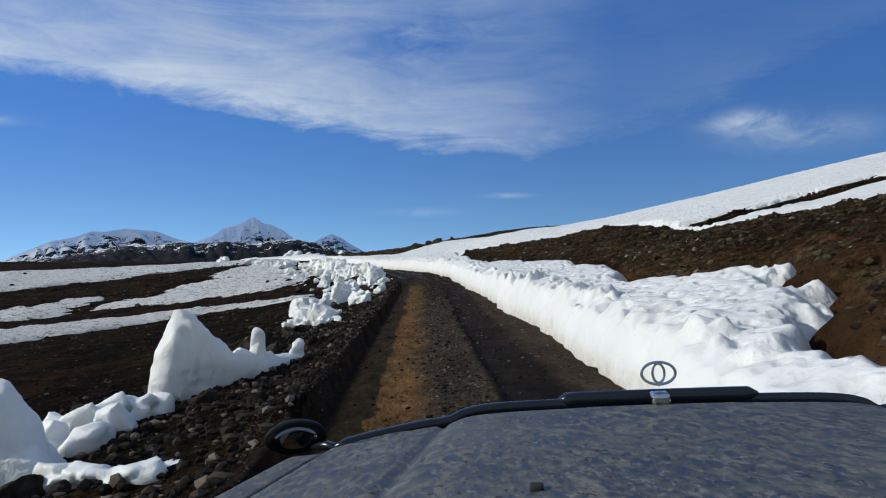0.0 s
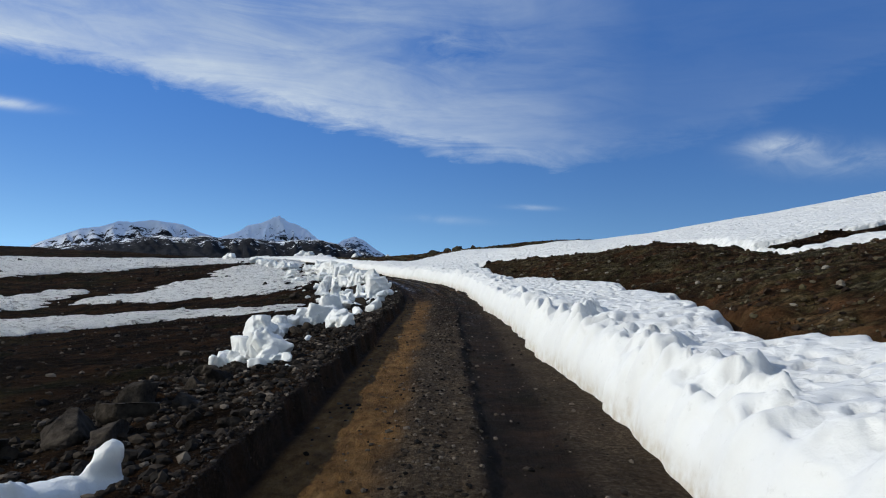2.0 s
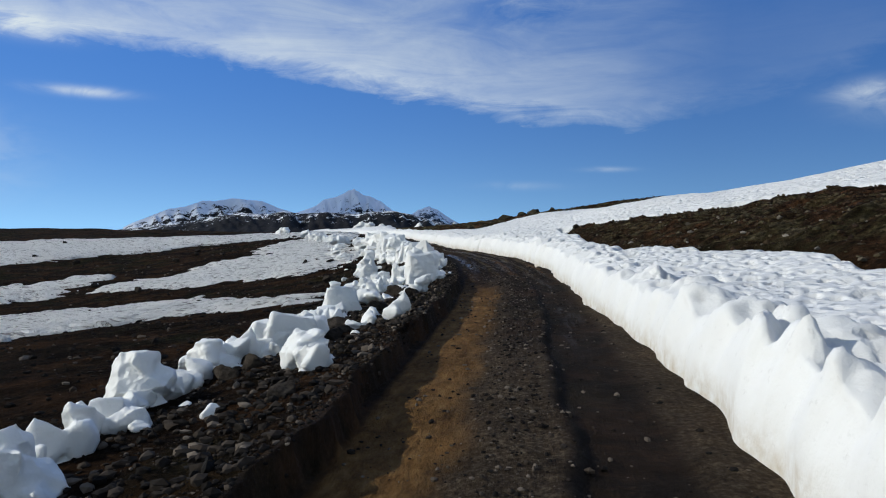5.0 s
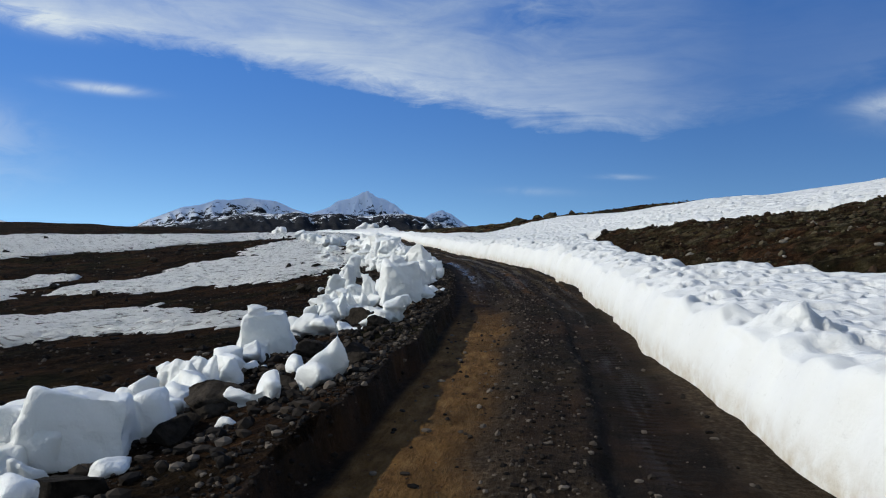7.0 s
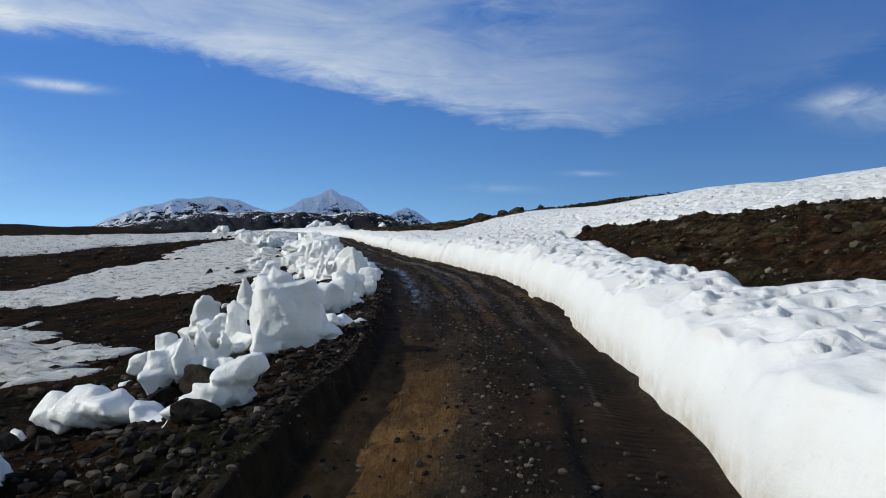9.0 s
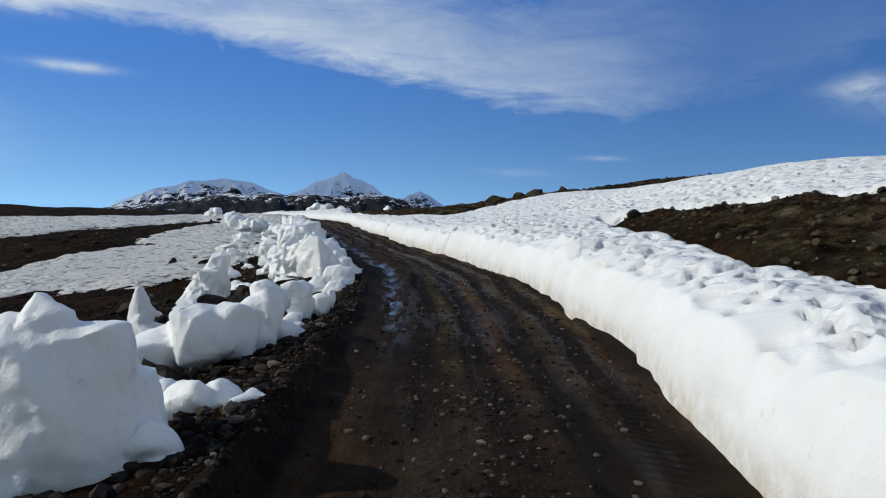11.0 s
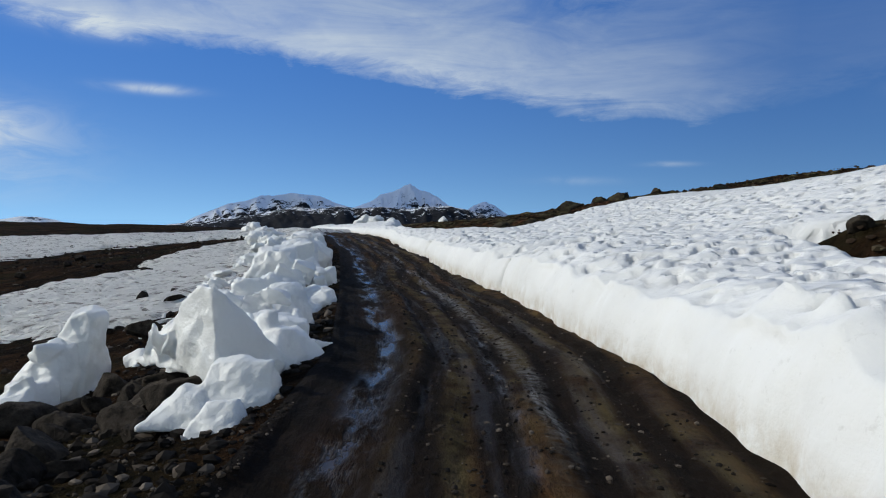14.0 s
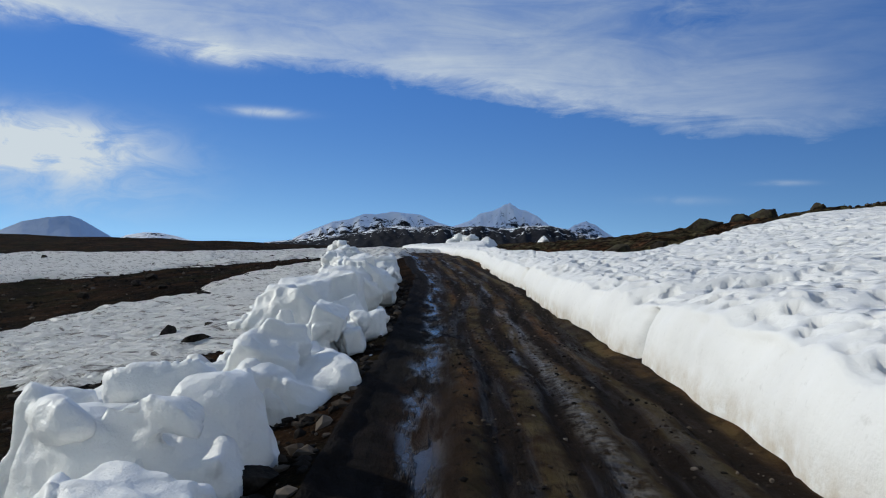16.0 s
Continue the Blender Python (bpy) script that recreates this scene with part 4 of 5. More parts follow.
def slab(bm, at, base, top, h, rnd, lean=(0.0, 0.0)):
    """A broken block with flat sides added to bm: base and top as (width, depth), its top shifted by lean."""
    u = rnd.uniform
    pts = []
    for (wx, wy), z, (ox, oy) in ((base, 0.0, (0, 0)), (top, h, lean)):
        for sx in (-1, 1):
            for sy in (-1, 1):
                px, py, pz = sx * wx * u(0.42, 0.56), sy * wy * u(0.42, 0.56), z + (u(-0.16, 0.08) * h if z else 0)
                for kx, ky, kz in ((u(0.35, 0.9), 1, 1), (1, u(0.35, 0.9), 1), (1, 1, u(0.68, 0.92))):   # broken corners
                    pts.append((ox + px * kx, oy + py * ky, pz * kz if z else u(0, 0.2) * h * (kz != 1)))
    for sx, sy in ((-1, 0), (1, 0), (0, -1), (0, 1)):
        f = u(0.35, 0.6)
        wx, wy = base[0] * (1 - f) + top[0] * f, base[1] * (1 - f) + top[1] * f
        pts.append((lean[0] * f + sx * wx * u(0.52, 0.6) + u(-0.1, 0.1) * wx, lean[1] * f + sy * wy * u(0.5, 0.58), h * f))
    vs_ = [bm.verts.new((at[0] + x, at[1] + y, at[2] + z)) for x, y, z in pts]
    out = bmesh.ops.convex_hull(bm, input=vs_)
    bmesh.ops.delete(bm, geom=[v for v in out["geom_interior"] if isinstance(v, bmesh.types.BMVert)], context="VERTS")


def broken(x, y, turn, label, slabs, seed, clods=(), scallop=0.03, lift=0.0):
    """A block of old snow made of flat-sided slabs and rounder clods grown together, set on the ground at a place."""
    rnd = random.Random(seed)
    bm = bmesh.new()
    for at, base, top, h, lean in slabs:
        slab(bm, at, base, top, h, rnd, lean)
    for at, radii in clods:
        clod(bm, at, radii, rnd, rnd.uniform(0, 3), rnd.uniform(-0.3, 0.3), 8)
    size = max(max(b[0], h) for _, b, _, h, _ in slabs)
    ob = new("snow_block", melt(bm, "snow_block", size, rnd, ICE, scallop, 2, 0.08))
    ob.matrix_world = pose(x, y, gz_at(x, y) - 0.06 + lift, 0, 0, turn)
    return tagged(ob, label, "snow block", group="snow blocks along the shoulder")


def set_block(me, x, y, kind, turn=0.0, sink=0.06):
    ob = new("snow_block", me)
    r = 0.25
    low = min(gz_at(x + a, y + b) for a in (-r, 0, r) for b in (-r, 0, r))
    ob.matrix_world = pose(x, y, low - sink, 0, 0, turn)
    return tagged(ob, ICE_LABELS[kind], "snow block", group="snow blocks along the shoulder")


# up the track: place, height, width, kind (without a kind: one of the large blocks further down)
FIRST = [(-3.85, 1.0, 1.15, 0.85, ""), (-4.5, 2.5, 0.6, 0.95, "low"), (-4.0, 3.0, 0.55, 0.5, "chunk"), (-4.2, 4.2, 0.36, 0.5, "chunk"),
         (-4.5, 15.8, 0.45, 0.6, "low"), (-4.5, 16.6, 0.66, 0.75, "block"), (-4.25, 17.1, 0.82, 0.75, "peak"), (-3.65, 15.5, 0.78, 0.8, "block"), (-3.35, 14.9, 0.42, 0.65, "low"), (-2.9, 13.9, 0.2, 0.34, "chunk"),
         (-5.3, 20.6, 0.86, 0.85, "block"), (-4.8, 19.2, 0.5, 0.6, "low"), (-4.9, 18.2, 0.55, 0.7, "chunk")]
SECOND = [(-5.2, 22.6, 0.6, 0.85, "peak"), (-4.5, 23.8, 0.64, 0.95, ""), (-3.35, 21.6, 0.68, 0.7, "block"), (-3.1, 21.0, 0.28, 0.4, "chunk"), (-4.8, 23.2, 0.5, 0.7, "low"), (-4.4, 24.9, 0.6, 0.6, "peak"),
          (-3.7, 23.2, 0.26, 0.42, "chunk"), (-3.4, 24.6, 0.2, 0.3, "chunk"), (-4.8, 26.6, 0.6, 0.8, "low"), (-4.7, 27.5, 0.35, 0.6, "low"), (-3.75, 27.2, 0.3, 0.36, "chunk"),
           (-5.1, 29.4, 0.95, 1.0, ""), (-3.32, 31.0, 0.72, 0.66, "lean"), (-6.4, 28.6, 0.3, 0.5, "chunk")]
THIRD = [(-5.1, 33.6, 0.75, 0.75, "chunk"), (-4.7, 34.6, 0.95, 0.6, "peak"), (-5.6, 34.6, 0.85, 0.9, "heap"), (-3.85, 34.45, 1.2, 1.0, ""), (-4.15, 34.3, 0.7, 0.6, ""), (-3.3, 34.4, 0.4, 0.5, "chunk"), (-3.6, 35.6, 0.42, 0.85, "low"), (-4.5, 33.5, 0.45, 0.6, "low"),
         (-5.4, 35.8, 0.85, 0.7, "heap"), (-6.2, 37.0, 1.0, 0.85, "peak"), (-5.9, 32.9, 0.4, 0.6, "chunk"), 
         (-6.4, 40.9, 0.42, 0.4, "chunk"), (-6.9, 38.6, 0.5, 0.9, "low"), (-6.0, 37.9, 0.42, 0.7, "low"), (-7.4, 39.6, 0.3, 0.5, "chunk")]
FOURTH = [(-8.9, 46.9, 1.35, 1.0, ""), (-9.6, 45.7, 0.35, 0.5, "chunk"), (-8.3, 44.6, 0.5, 0.6, "chunk"), (-5.5, 44.95, 1.36, 1.4, ""), (-5.75, 46.75, 0.9, 1.1, "heap"), (-6.5, 46.6, 0.6, 0.9, "heap"), (-5.3, 46.5, 0.45, 0.7, "low"),
          (-6.6, 48.3, 1.2, 1.6, ""), (-7.2, 48.3, 0.95, 1.1, "heap"), (-7.25, 50.2, 1.0, 1.5, "heap"), (-6.75, 49.8, 0.55, 0.8, "chunk"), (-8.1, 50.6, 0.9, 1.3, "heap"), (-7.5, 51.6, 0.8, 1.2, "heap"), (-8.4, 52.5, 1.5, 1.1, "block"), (-7.75, 52.4, 1.0, 1.0, "heap")]
WALL = [(-8.7, 53.9, 1.5, 1.3, ""), (-8.15, 53.8, 1.0, 0.9, "heap"), (-9.1, 55.3, 1.5, 1.3, "block"), (-8.7, 55.3, 0.95, 0.9, "heap"), (-9.6, 56.8, 1.45, 1.4, "heap"), (-10.2, 58.3, 1.4, 1.3, "block"), (-10.9, 59.6, 1.35, 1.4, "heap"), (-9.9, 54.6, 0.9, 1.3, "heap"),
          (-10.8, 56.6, 0.8, 1.2, "heap"), (-8.4, 48.4, 0.3, 0.6, "chunk"), (-7.0, 52.3, 0.18, 0.2, "chunk")]
FIFTH = [(-11.4, 61.0, 1.3, 1.4, "block"), (-11.8, 62.2, 1.25, 1.4, "heap"), (-12.9, 62.6, 1.0, 1.3, "heap"), (-12.5, 64.0, 1.2, 1.4, "block"), (-13.4, 65.6, 1.0, 1.3, "heap"), (-12.0, 58.9, 0.8, 1.3, "heap"), (-14.2, 66.4, 1.0, 1.4, "heap"), (-15.2, 64.6, 0.8, 1.4, "heap"),
         (-16.4, 69.2, 1.0, 1.6, "heap"), (-17.8, 71.5, 0.9, 1.5, "heap"), (-19.5, 74, 1.2, 1.6, "heap"), (-13.2, 58.6, 0.6, 1.1, "heap"), (-14.6, 61.4, 0.6, 1.1, "heap"), (-21.6, 78, 1.0, 1.8, "heap"), (-24, 84, 0.9, 1.8, "heap"),
         (-22.9, 102.4, 1.6, 2.4, "heap"), (-20.2, 101.0, 0.8, 1.2, "chunk"), (-15.3, 100.5, 0.9, 1.5, "chunk"), (-10.3, 97.0, 0.8, 1.3, "chunk"), (-31.4, 96.0, 1.2, 2.0, "heap")]
count = 0
for stretch in (FIRST, SECOND, THIRD, FOURTH, WALL, FIFTH):
    for x, y, h, w, kind in stretch:
        count += 1
        if not kind:
            continue
        w *= 1.12 if kind != "chunk" else 1.05
        set_block(ice_mesh(kind, h, w, 300 + count), x, y, kind, 0 if kind in ("peak", "low", "lean") else (count * 37) % 50 - 25)


def fin_block():
    """The tall smooth fin: a steep side, a concave back running out into a tail with a pillar and knobs."""
    rnd = random.Random(77)
    bm = bmesh.new()
    curve = ((-0.30, 0.55), (-0.20, 1.02), (-0.08, 1.30), (0.0, 1.42), (0.12, 1.30), (0.4, 0.98), (0.65, 0.78), (0.9, 0.66), (1.2, 0.53), (1.6, 0.44), (2.0, 0.38), (2.4, 0.26))
    for k in range(28):
        s = -0.30 + 2.7 * k / 27
        h = float(np.interp(s, [c[0] for c in curve], [c[1] for c in curve]))
        sx, sy = float(np.interp(s, (-0.3, 0.0, 1.25, 2.4), (-0.22, 0.0, 0.95, 1.45))), float(np.interp(s, (-0.3, 0.0, 1.25, 2.4), (-0.18, 0.0, 0.72, 1.75)))
        lobe(bm, (sx, sy, 0.40 * h + 0.07 * max(s, 0)), (0.16 + 0.08 * h, 0.20 + 0.14 * h, 0.60 * h), 2.2, rnd, 0.6, 0, 1, 0.05)
    lobe(bm, (-0.1, -0.12, 0.3), (0.34, 0.3, 0.42), 2.3, rnd, 0, 0, 3, 0.1)
    for x, y, z, rx, rz in ((0.97, 0.78, 0.55, 0.13, 0.3), (0.96, 0.78, 0.70, 0.11, 0.22), (0.98, 0.78, 0.86, 0.11, 0.13), (1.1, 0.95, 0.44, 0.09, 0.14), (1.42, 1.7, 0.42, 0.12, 0.22), (1.46, 1.74, 0.58, 0.10, 0.12), (1.36, 1.6, 0.36, 0.08, 0.16)):
        lobe(bm, (x, y, z + 0.04), (rx, rx, rz * 1.15), 2.6, rnd, 0, 0, 2, 0.12)
    return melt(bm, "snow_block", 1.3, rnd, ICE, 0.03, 6)


def melted(spots, size, seed, x, y, label, scallop=0.04):
    """A smooth melted form grown from rounded lumps (x, y, z, rx, ry, rz) set at a place."""
    rnd = random.Random(seed)
    bm = bmesh.new()
    for cx, cy, cz, rx, ry, rz in spots:
        clod(bm, (cx, cy, cz), (rx * 1.18, ry * 1.18, rz * 1.12), rnd, rnd.uniform(0, 3), rnd.uniform(-0.2, 0.2), 12)
    ob = new("snow_block", melt(bm, "snow_block", size, rnd, ICE, scallop, 4))
    ob.matrix_world = pose(x, y, gz_at(x, y) - 0.06)
    return tagged(ob, label, "snow block", group="snow blocks along the shoulder")


melted([(-0.58, -0.4, 0.2, 0.42, 0.34, 0.3), (-0.2, -0.25, 0.36, 0.48, 0.36, 0.40), (0.14, -0.05, 0.38, 0.40, 0.32, 0.36), (0.2, 0.3, 0.30, 0.28, 0.32, 0.3), (0.25, 0.6, 0.40, 0.32, 0.26, 0.42), (0.27, 0.66, 0.76, 0.25, 0.18, 0.18),
        (0.17, 0.66, 0.84, 0.12, 0.1, 0.08), (0.5, 0.8, 0.2, 0.22, 0.3, 0.22), (0.38, 1.25, 0.16, 0.16, 0.35, 0.15), (0.27, 1.7, 0.26, 0.14, 0.25, 0.18), (0.2, 2.08, 0.50, 0.22, 0.18, 0.28), (0.10, 2.1, 0.72, 0.2, 0.15, 0.12), (0.28, 2.1, 0.72, 0.16, 0.13, 0.11),
        (0.42, 2.45, 0.42, 0.13, 0.18, 0.2), (0.5, 2.75, 0.52, 0.09, 0.11, 0.17)],
       1.6, 61, -4.42, 38.0, "long melted snow ridge with two knobbed horns over rubble")
melted([(0, 0, 0.2, 0.3, 0.2, 0.28), (-0.04, 0, 0.48, 0.24, 0.14, 0.34), (-0.08, 0, 0.76, 0.14, 0.10, 0.24), (0.25, 0, 0.22, 0.14, 0.14, 0.24), (-0.3, -0.1, 0.12, 0.2, 0.2, 0.18)],
       1.0, 62, -6.95, 40.7, "thin upright leaf of melting snow in dark rubble")
melted([(-0.35, 0.15, 0.20, 0.2, 0.3, 0.26), (-0.05, 0.08, 0.28, 0.3, 0.26, 0.26), (0.3, 0.0, 0.32, 0.32, 0.22, 0.2), (0.62, -0.08, 0.28, 0.30, 0.2, 0.16), (0.95, -0.2, 0.28, 0.30, 0.16, 0.10), (1.3, -0.35, 0.34, 0.28, 0.15, 0.09), (1.6, -0.45, 0.4, 0.2, 0.14, 0.08)],
       1.5, 63, -5.0, 31.3, "low smooth sheet of melting snow thinning out over earth")

def ribbon(line, seed, label):
    """Broken slabs heaped along a line of (x, y, height), grown together."""
    rnd = random.Random(seed)
    u = rnd.uniform
    bm = bmesh.new()
    x0, y0, _ = line[0]
    z0 = gz_at(x0, y0)
    for (ax, ay, ah), (bx, by, bh) in zip(line, line[1:]):
        n = max(1, round(math.hypot(bx - ax, by - ay) / 0.24))
        for k in range(n):
            f = k / n
            x, y, h = ax + (bx - ax) * f + u(-0.08, 0.08), ay + (by - ay) * f + u(-0.08, 0.08), (ah + (bh - ah) * f) * u(0.7, 1.1)
            clod(bm, (x - x0, y - y0, gz_at(x, y) - z0 + 0.42 * h), (u(0.2, 0.34), u(0.18, 0.28), 0.6 * h), rnd, u(0, 3), u(-0.3, 0.3), 6)
    ob = new("snow_block", melt(bm, "snow_block", 1.5, rnd, ICE, 0.05, 4))
    ob.matrix_world = pose(x0, y0, z0 - 0.05)
    return tagged(ob, label, "snow block", group="snow blocks along the shoulder")


RIBBON = "ragged ribbon of broken snow slabs lying on dark rubble"
ribbon([(-3.7, 1.2, 0.4), (-3.2, 0.85, 0.28), (-2.75, 0.7, 0.22), (-2.4, 0.95, 0.2)], 81, RIBBON)
ribbon([(-5.2, 3.5, 0.4), (-4.7, 3.2, 0.5), (-4.3, 3.3, 0.42), (-4.15, 4.1, 0.5), (-4.0, 4.6, 0.3)], 82, RIBBON)
ribbon([(-4.7, 16.15, 0.5), (-4.4, 16.2, 0.7), (-3.95, 15.75, 0.75), (-3.6, 15.3, 0.6), (-3.35, 14.85, 0.3)], 71, RIBBON)
ribbon([(-4.4, 16.9, 0.5), (-4.7, 18.2, 0.5), (-5.0, 19.6, 0.45), (-5.2, 20.6, 0.5), (-5.0, 22.2, 0.45)], 72, RIBBON)
ribbon([(-5.6, 22.6, 0.4), (-5.0, 22.9, 0.6), (-4.5, 23.5, 0.55), (-4.45, 24.6, 0.5), (-4.6, 25.8, 0.4), (-4.9, 26.6, 0.45)], 73, RIBBON)
ribbon([(-5.8, 27.0, 0.3), (-5.1, 26.9, 0.4), (-4.85, 27.4, 0.45), (-4.95, 28.4, 0.4), (-5.2, 29.2, 0.5)], 74, RIBBON)
ribbon([(-3.75, 25.6, 0.22), (-3.35, 25.6, 0.4), (-3.05, 25.75, 0.3), (-2.85, 26.0, 0.78), (-2.8, 26.15, 0.72)], 75, "low ridge of snow with an upright knob beside the track")
ribbon([(-3.5, 21.9, 0.4), (-3.2, 21.3, 0.5), (-2.95, 20.8, 0.3)], 76, RIBBON)
ribbon([(-5.3, 33.2, 0.5), (-4.9, 34.0, 0.6), (-4.4, 34.6, 0.5)], 77, RIBBON)
ribbon([(-5.9, 46.4, 0.5), (-6.0, 47.2, 0.6), (-6.4, 47.9, 0.7)], 78, RIBBON)
ribbon([(-6.9, 49.0, 0.7), (-7.2, 50.2, 0.8), (-7.7, 51.4, 0.9), (-8.1, 52.2, 0.9)], 79, RIBBON)
ribbon([(-7.6, 48.6, 0.5), (-8.1, 49.8, 0.55), (-8.8, 51.4, 0.6), (-9.4, 53.2, 0.6), (-10.2, 55.2, 0.7)], 80, RIBBON)

fin = new("snow_block", fin_block())
fin.matrix_world = pose(-4.19, 5.66, gz_at(-4.1, 5.66) - 0.04)
tagged(fin, "tall smooth fin of melting snow with a low tail and pillar", "snow block", group="snow blocks along the shoulder")

FLAT = "large broken block of old snow with flat shaded sides"
broken(-4.35, 1.35, 16, FLAT, [((0, 0, 0), (1.0, 0.85), (0.45, 0.4), 0.98, (-0.12, 0.05)), ((0.15, -0.2, 0), (0.9, 0.6), (0.5, 0.3), 0.45, (0, 0))], 401, [((-0.1, 0, 0.85), (0.28, 0.25, 0.2))])
broken(-4.42, 23.75, 22, FLAT, [((0.05, 0, 0), (0.85, 0.75), (0.7, 0.5), 0.64, (0.05, 0)), ((-0.5, 0.05, 0), (0.5, 0.6), (0.3, 0.4), 0.5, (0.05, 0)), ((0.45, 0.35, 0), (0.5, 0.5), (0.2, 0.25), 0.5, (0.1, 0))], 402, scallop=0.04)
broken(-5.1, 29.4, 20, FLAT, [((0, 0, 0), (0.9, 0.75), (0.62, 0.5), 0.84, (-0.02, 0.05)), ((0.35, 0.1, 0), (0.6, 0.6), (0.25, 0.3), 0.55, (-0.1, 0)), ((-0.1, -0.45, -0.1), (0.55, 0.5), (0.35, 0.3), 0.42, (0, 0))], 403, [((-0.12, 0.0, 0.82), (0.26, 0.22, 0.14))], 0.06)
broken(-3.85, 34.45, 24, FLAT, [((0, 0, 0), (1.0, 0.85), (0.72, 0.5), 1.0, (-0.05, 0.06)), ((-0.12, 0.05, 0), (0.7, 0.7), (0.3, 0.3), 1.14, (0.0, 0.05)), ((0.3, 0.2, 0), (0.6, 0.65), (0.4, 0.4), 0.72, (0, 0)), ((-0.38, -0.15, 0), (0.4, 0.6), (0.25, 0.3), 0.6, (0.05, 0.1))], 414, scallop=0.035)
broken(-5.68, 45.43, -28, "broad peaked snow block on dark rocks, fluted on one side", [((0.05, 0, 0.3), (1.6, 0.85), (0.3, 0.28), 0.93, (0.32, -0.24)), ((-0.42, -0.05, 0.32), (0.8, 0.8), (0.6, 0.4), 0.5, (0.1, 0.0)),
       ((0.2, 0.65, 0.22), (0.95, 0.9), (0.5, 0.5), 0.5, (0.0, 0.1)), ((0.1, 0.35, -0.1), (0.8, 0.6), (0.8, 0.6), 0.5, (0, 0))], 425,
       [((-0.72, -0.36, 0.55), (0.11, 0.10, 0.22)), ((-0.46, -0.42, 0.6), (0.10, 0.09, 0.24)), ((-0.2, -0.44, 0.62), (0.09, 0.08, 0.22)), ((0.16, 0.55, 0.8), (0.15, 0.07, 0.2))], 0.045)
broken(-4.93, 44.12, 14, "low ridged chunk of snow slid off the broad block", [((0.12, 0.08, 0), (0.78, 0.55), (0.5, 0.14), 0.52, (0.08, 0.1)), ((-0.26, -0.08, 0), (0.55, 0.5), (0.2, 0.2), 0.32, (0.05, 0.05)), ((0.1, -0.36, 0), (0.5, 0.5), (0.25, 0.2), 0.26, (0.05, 0.12))], 426, scallop=0.06)
broken(-8.95, 46.85, 0, "tall boot-shaped slab of snow leaning over dark rocks", [((0.15, 0.2, 0), (0.78, 0.65), (0.38, 0.34), 1.15, (0.2, 0.1)), ((0.1, -0.3, 0), (0.75, 0.8), (0.4, 0.4), 0.82, (0.08, 0.2)), ((0.3, -1.0, 0), (0.55, 1.0), (0.3, 0.5), 0.46, (0, 0.3)), ((0.45, -1.65, 0), (0.42, 0.6), (0.2, 0.3), 0.24, (0, 0.1))], 427,
       [((0.38, 0.3, 1.05), (0.24, 0.2, 0.16)), ((0.12, -0.25, 0.7), (0.28, 0.28, 0.22)), ((0.25, -0.75, 0.36), (0.24, 0.35, 0.2))], 0.06)
broken(-6.35, 47.5, 14, "wide snow block with a melted hollow in its top", [((0, 0, 0), (1.25, 1.0), (0.95, 0.7), 0.70, (0, 0)), ((0.4, 0.3, 0), (0.7, 0.7), (0.4, 0.4), 0.84, (0, 0)), ((-0.6, 0.1, 0), (0.5, 0.7), (0.3, 0.4), 0.8, (0.05, 0))], 406,
       [((-0.3, -0.32, 0.72), (0.34, 0.12, 0.16)), ((0.32, -0.3, 0.74), (0.36, 0.13, 0.18)), ((0.0, 0.34, 0.78), (0.5, 0.13, 0.16)), ((0.6, -0.2, 0.4), (0.25, 0.25, 0.2))], 0.045)
broken(-8.9, 53.9, 20, "tilted flat slab of snow standing in the ploughed heap", [((0, 0, 0), (1.2, 1.1), (1.0, 0.9), 1.2, (-0.15, 0.1)), ((0.5, 0.3, 0), (0.8, 0.8), (0.5, 0.5), 1.45, (0, 0)), ((0.3, -0.5, 0), (0.8, 0.6), (0.4, 0.3), 0.6, (0, 0))], 407, [((0.5, -0.2, 0.6), (0.3, 0.25, 0.22)), ((0.2, -0.6, 0.5), (0.25, 0.2, 0.2))], 0.05)

# broken bits between the blocks, from a few shapes
bits = [ice_mesh("chunk", 0.26, 0.34, 900 + k) for k in range(6)]
rnd = random.Random(5)
for k in range(150):
    y = 14 + 66 * rnd.random() ** 0.75
    d = rnd.uniform(0.9, 3.6) if y < 42 else rnd.uniform(0.6, 5.0)
    if (y < 42 and rnd.random() < 0.45) or 41.5 < y < 46.2:
        continue
    x = float(edge_l(y)) - d
    ob = set_block(bits[k % 6], x, y, "chunk", rnd.uniform(0, 360), 0.03)
    s = rnd.uniform(0.35, 1.0) * (1 if y < 42 else 1.9)
    ob.scale = (s, s, s * rnd.uniform(0.7, 1.1))


# ---- rocks ----
def rock_mesh(name, seed, material, squash=0.7, level=3):
    r = random.Random(seed)
    bm = bmesh.new()
    lobe(bm, (0, 0, 0), (1, r.uniform(0.6, 0.9), squash * r.uniform(0.7, 1.0)), r.uniform(2.6, 5), r, 0, 0, 9, 0.16, level)
    me = bpy.data.meshes.new(name)
    bm.to_mesh(me)
    bm.free()
    s = Vector((seed, 0, 0))
    for v in me.vertices:
        v.co += v.normal * (0.05 * noise.noise(v.co * 3.2 + s) + 0.025 * noise.noise(v.co * 9 + s))
    me.materials.append(material)
    me.polygons.foreach_set("use_smooth", [True] * len(me.polygons))
    me.update()
    return me


stones = [rock_mesh("rock", 40 + k, BASALT, 0.75, 4) for k in range(9)]
big = [rock_mesh("boulder", 70 + k, BOULDER, 0.7, 4) for k in range(5)]


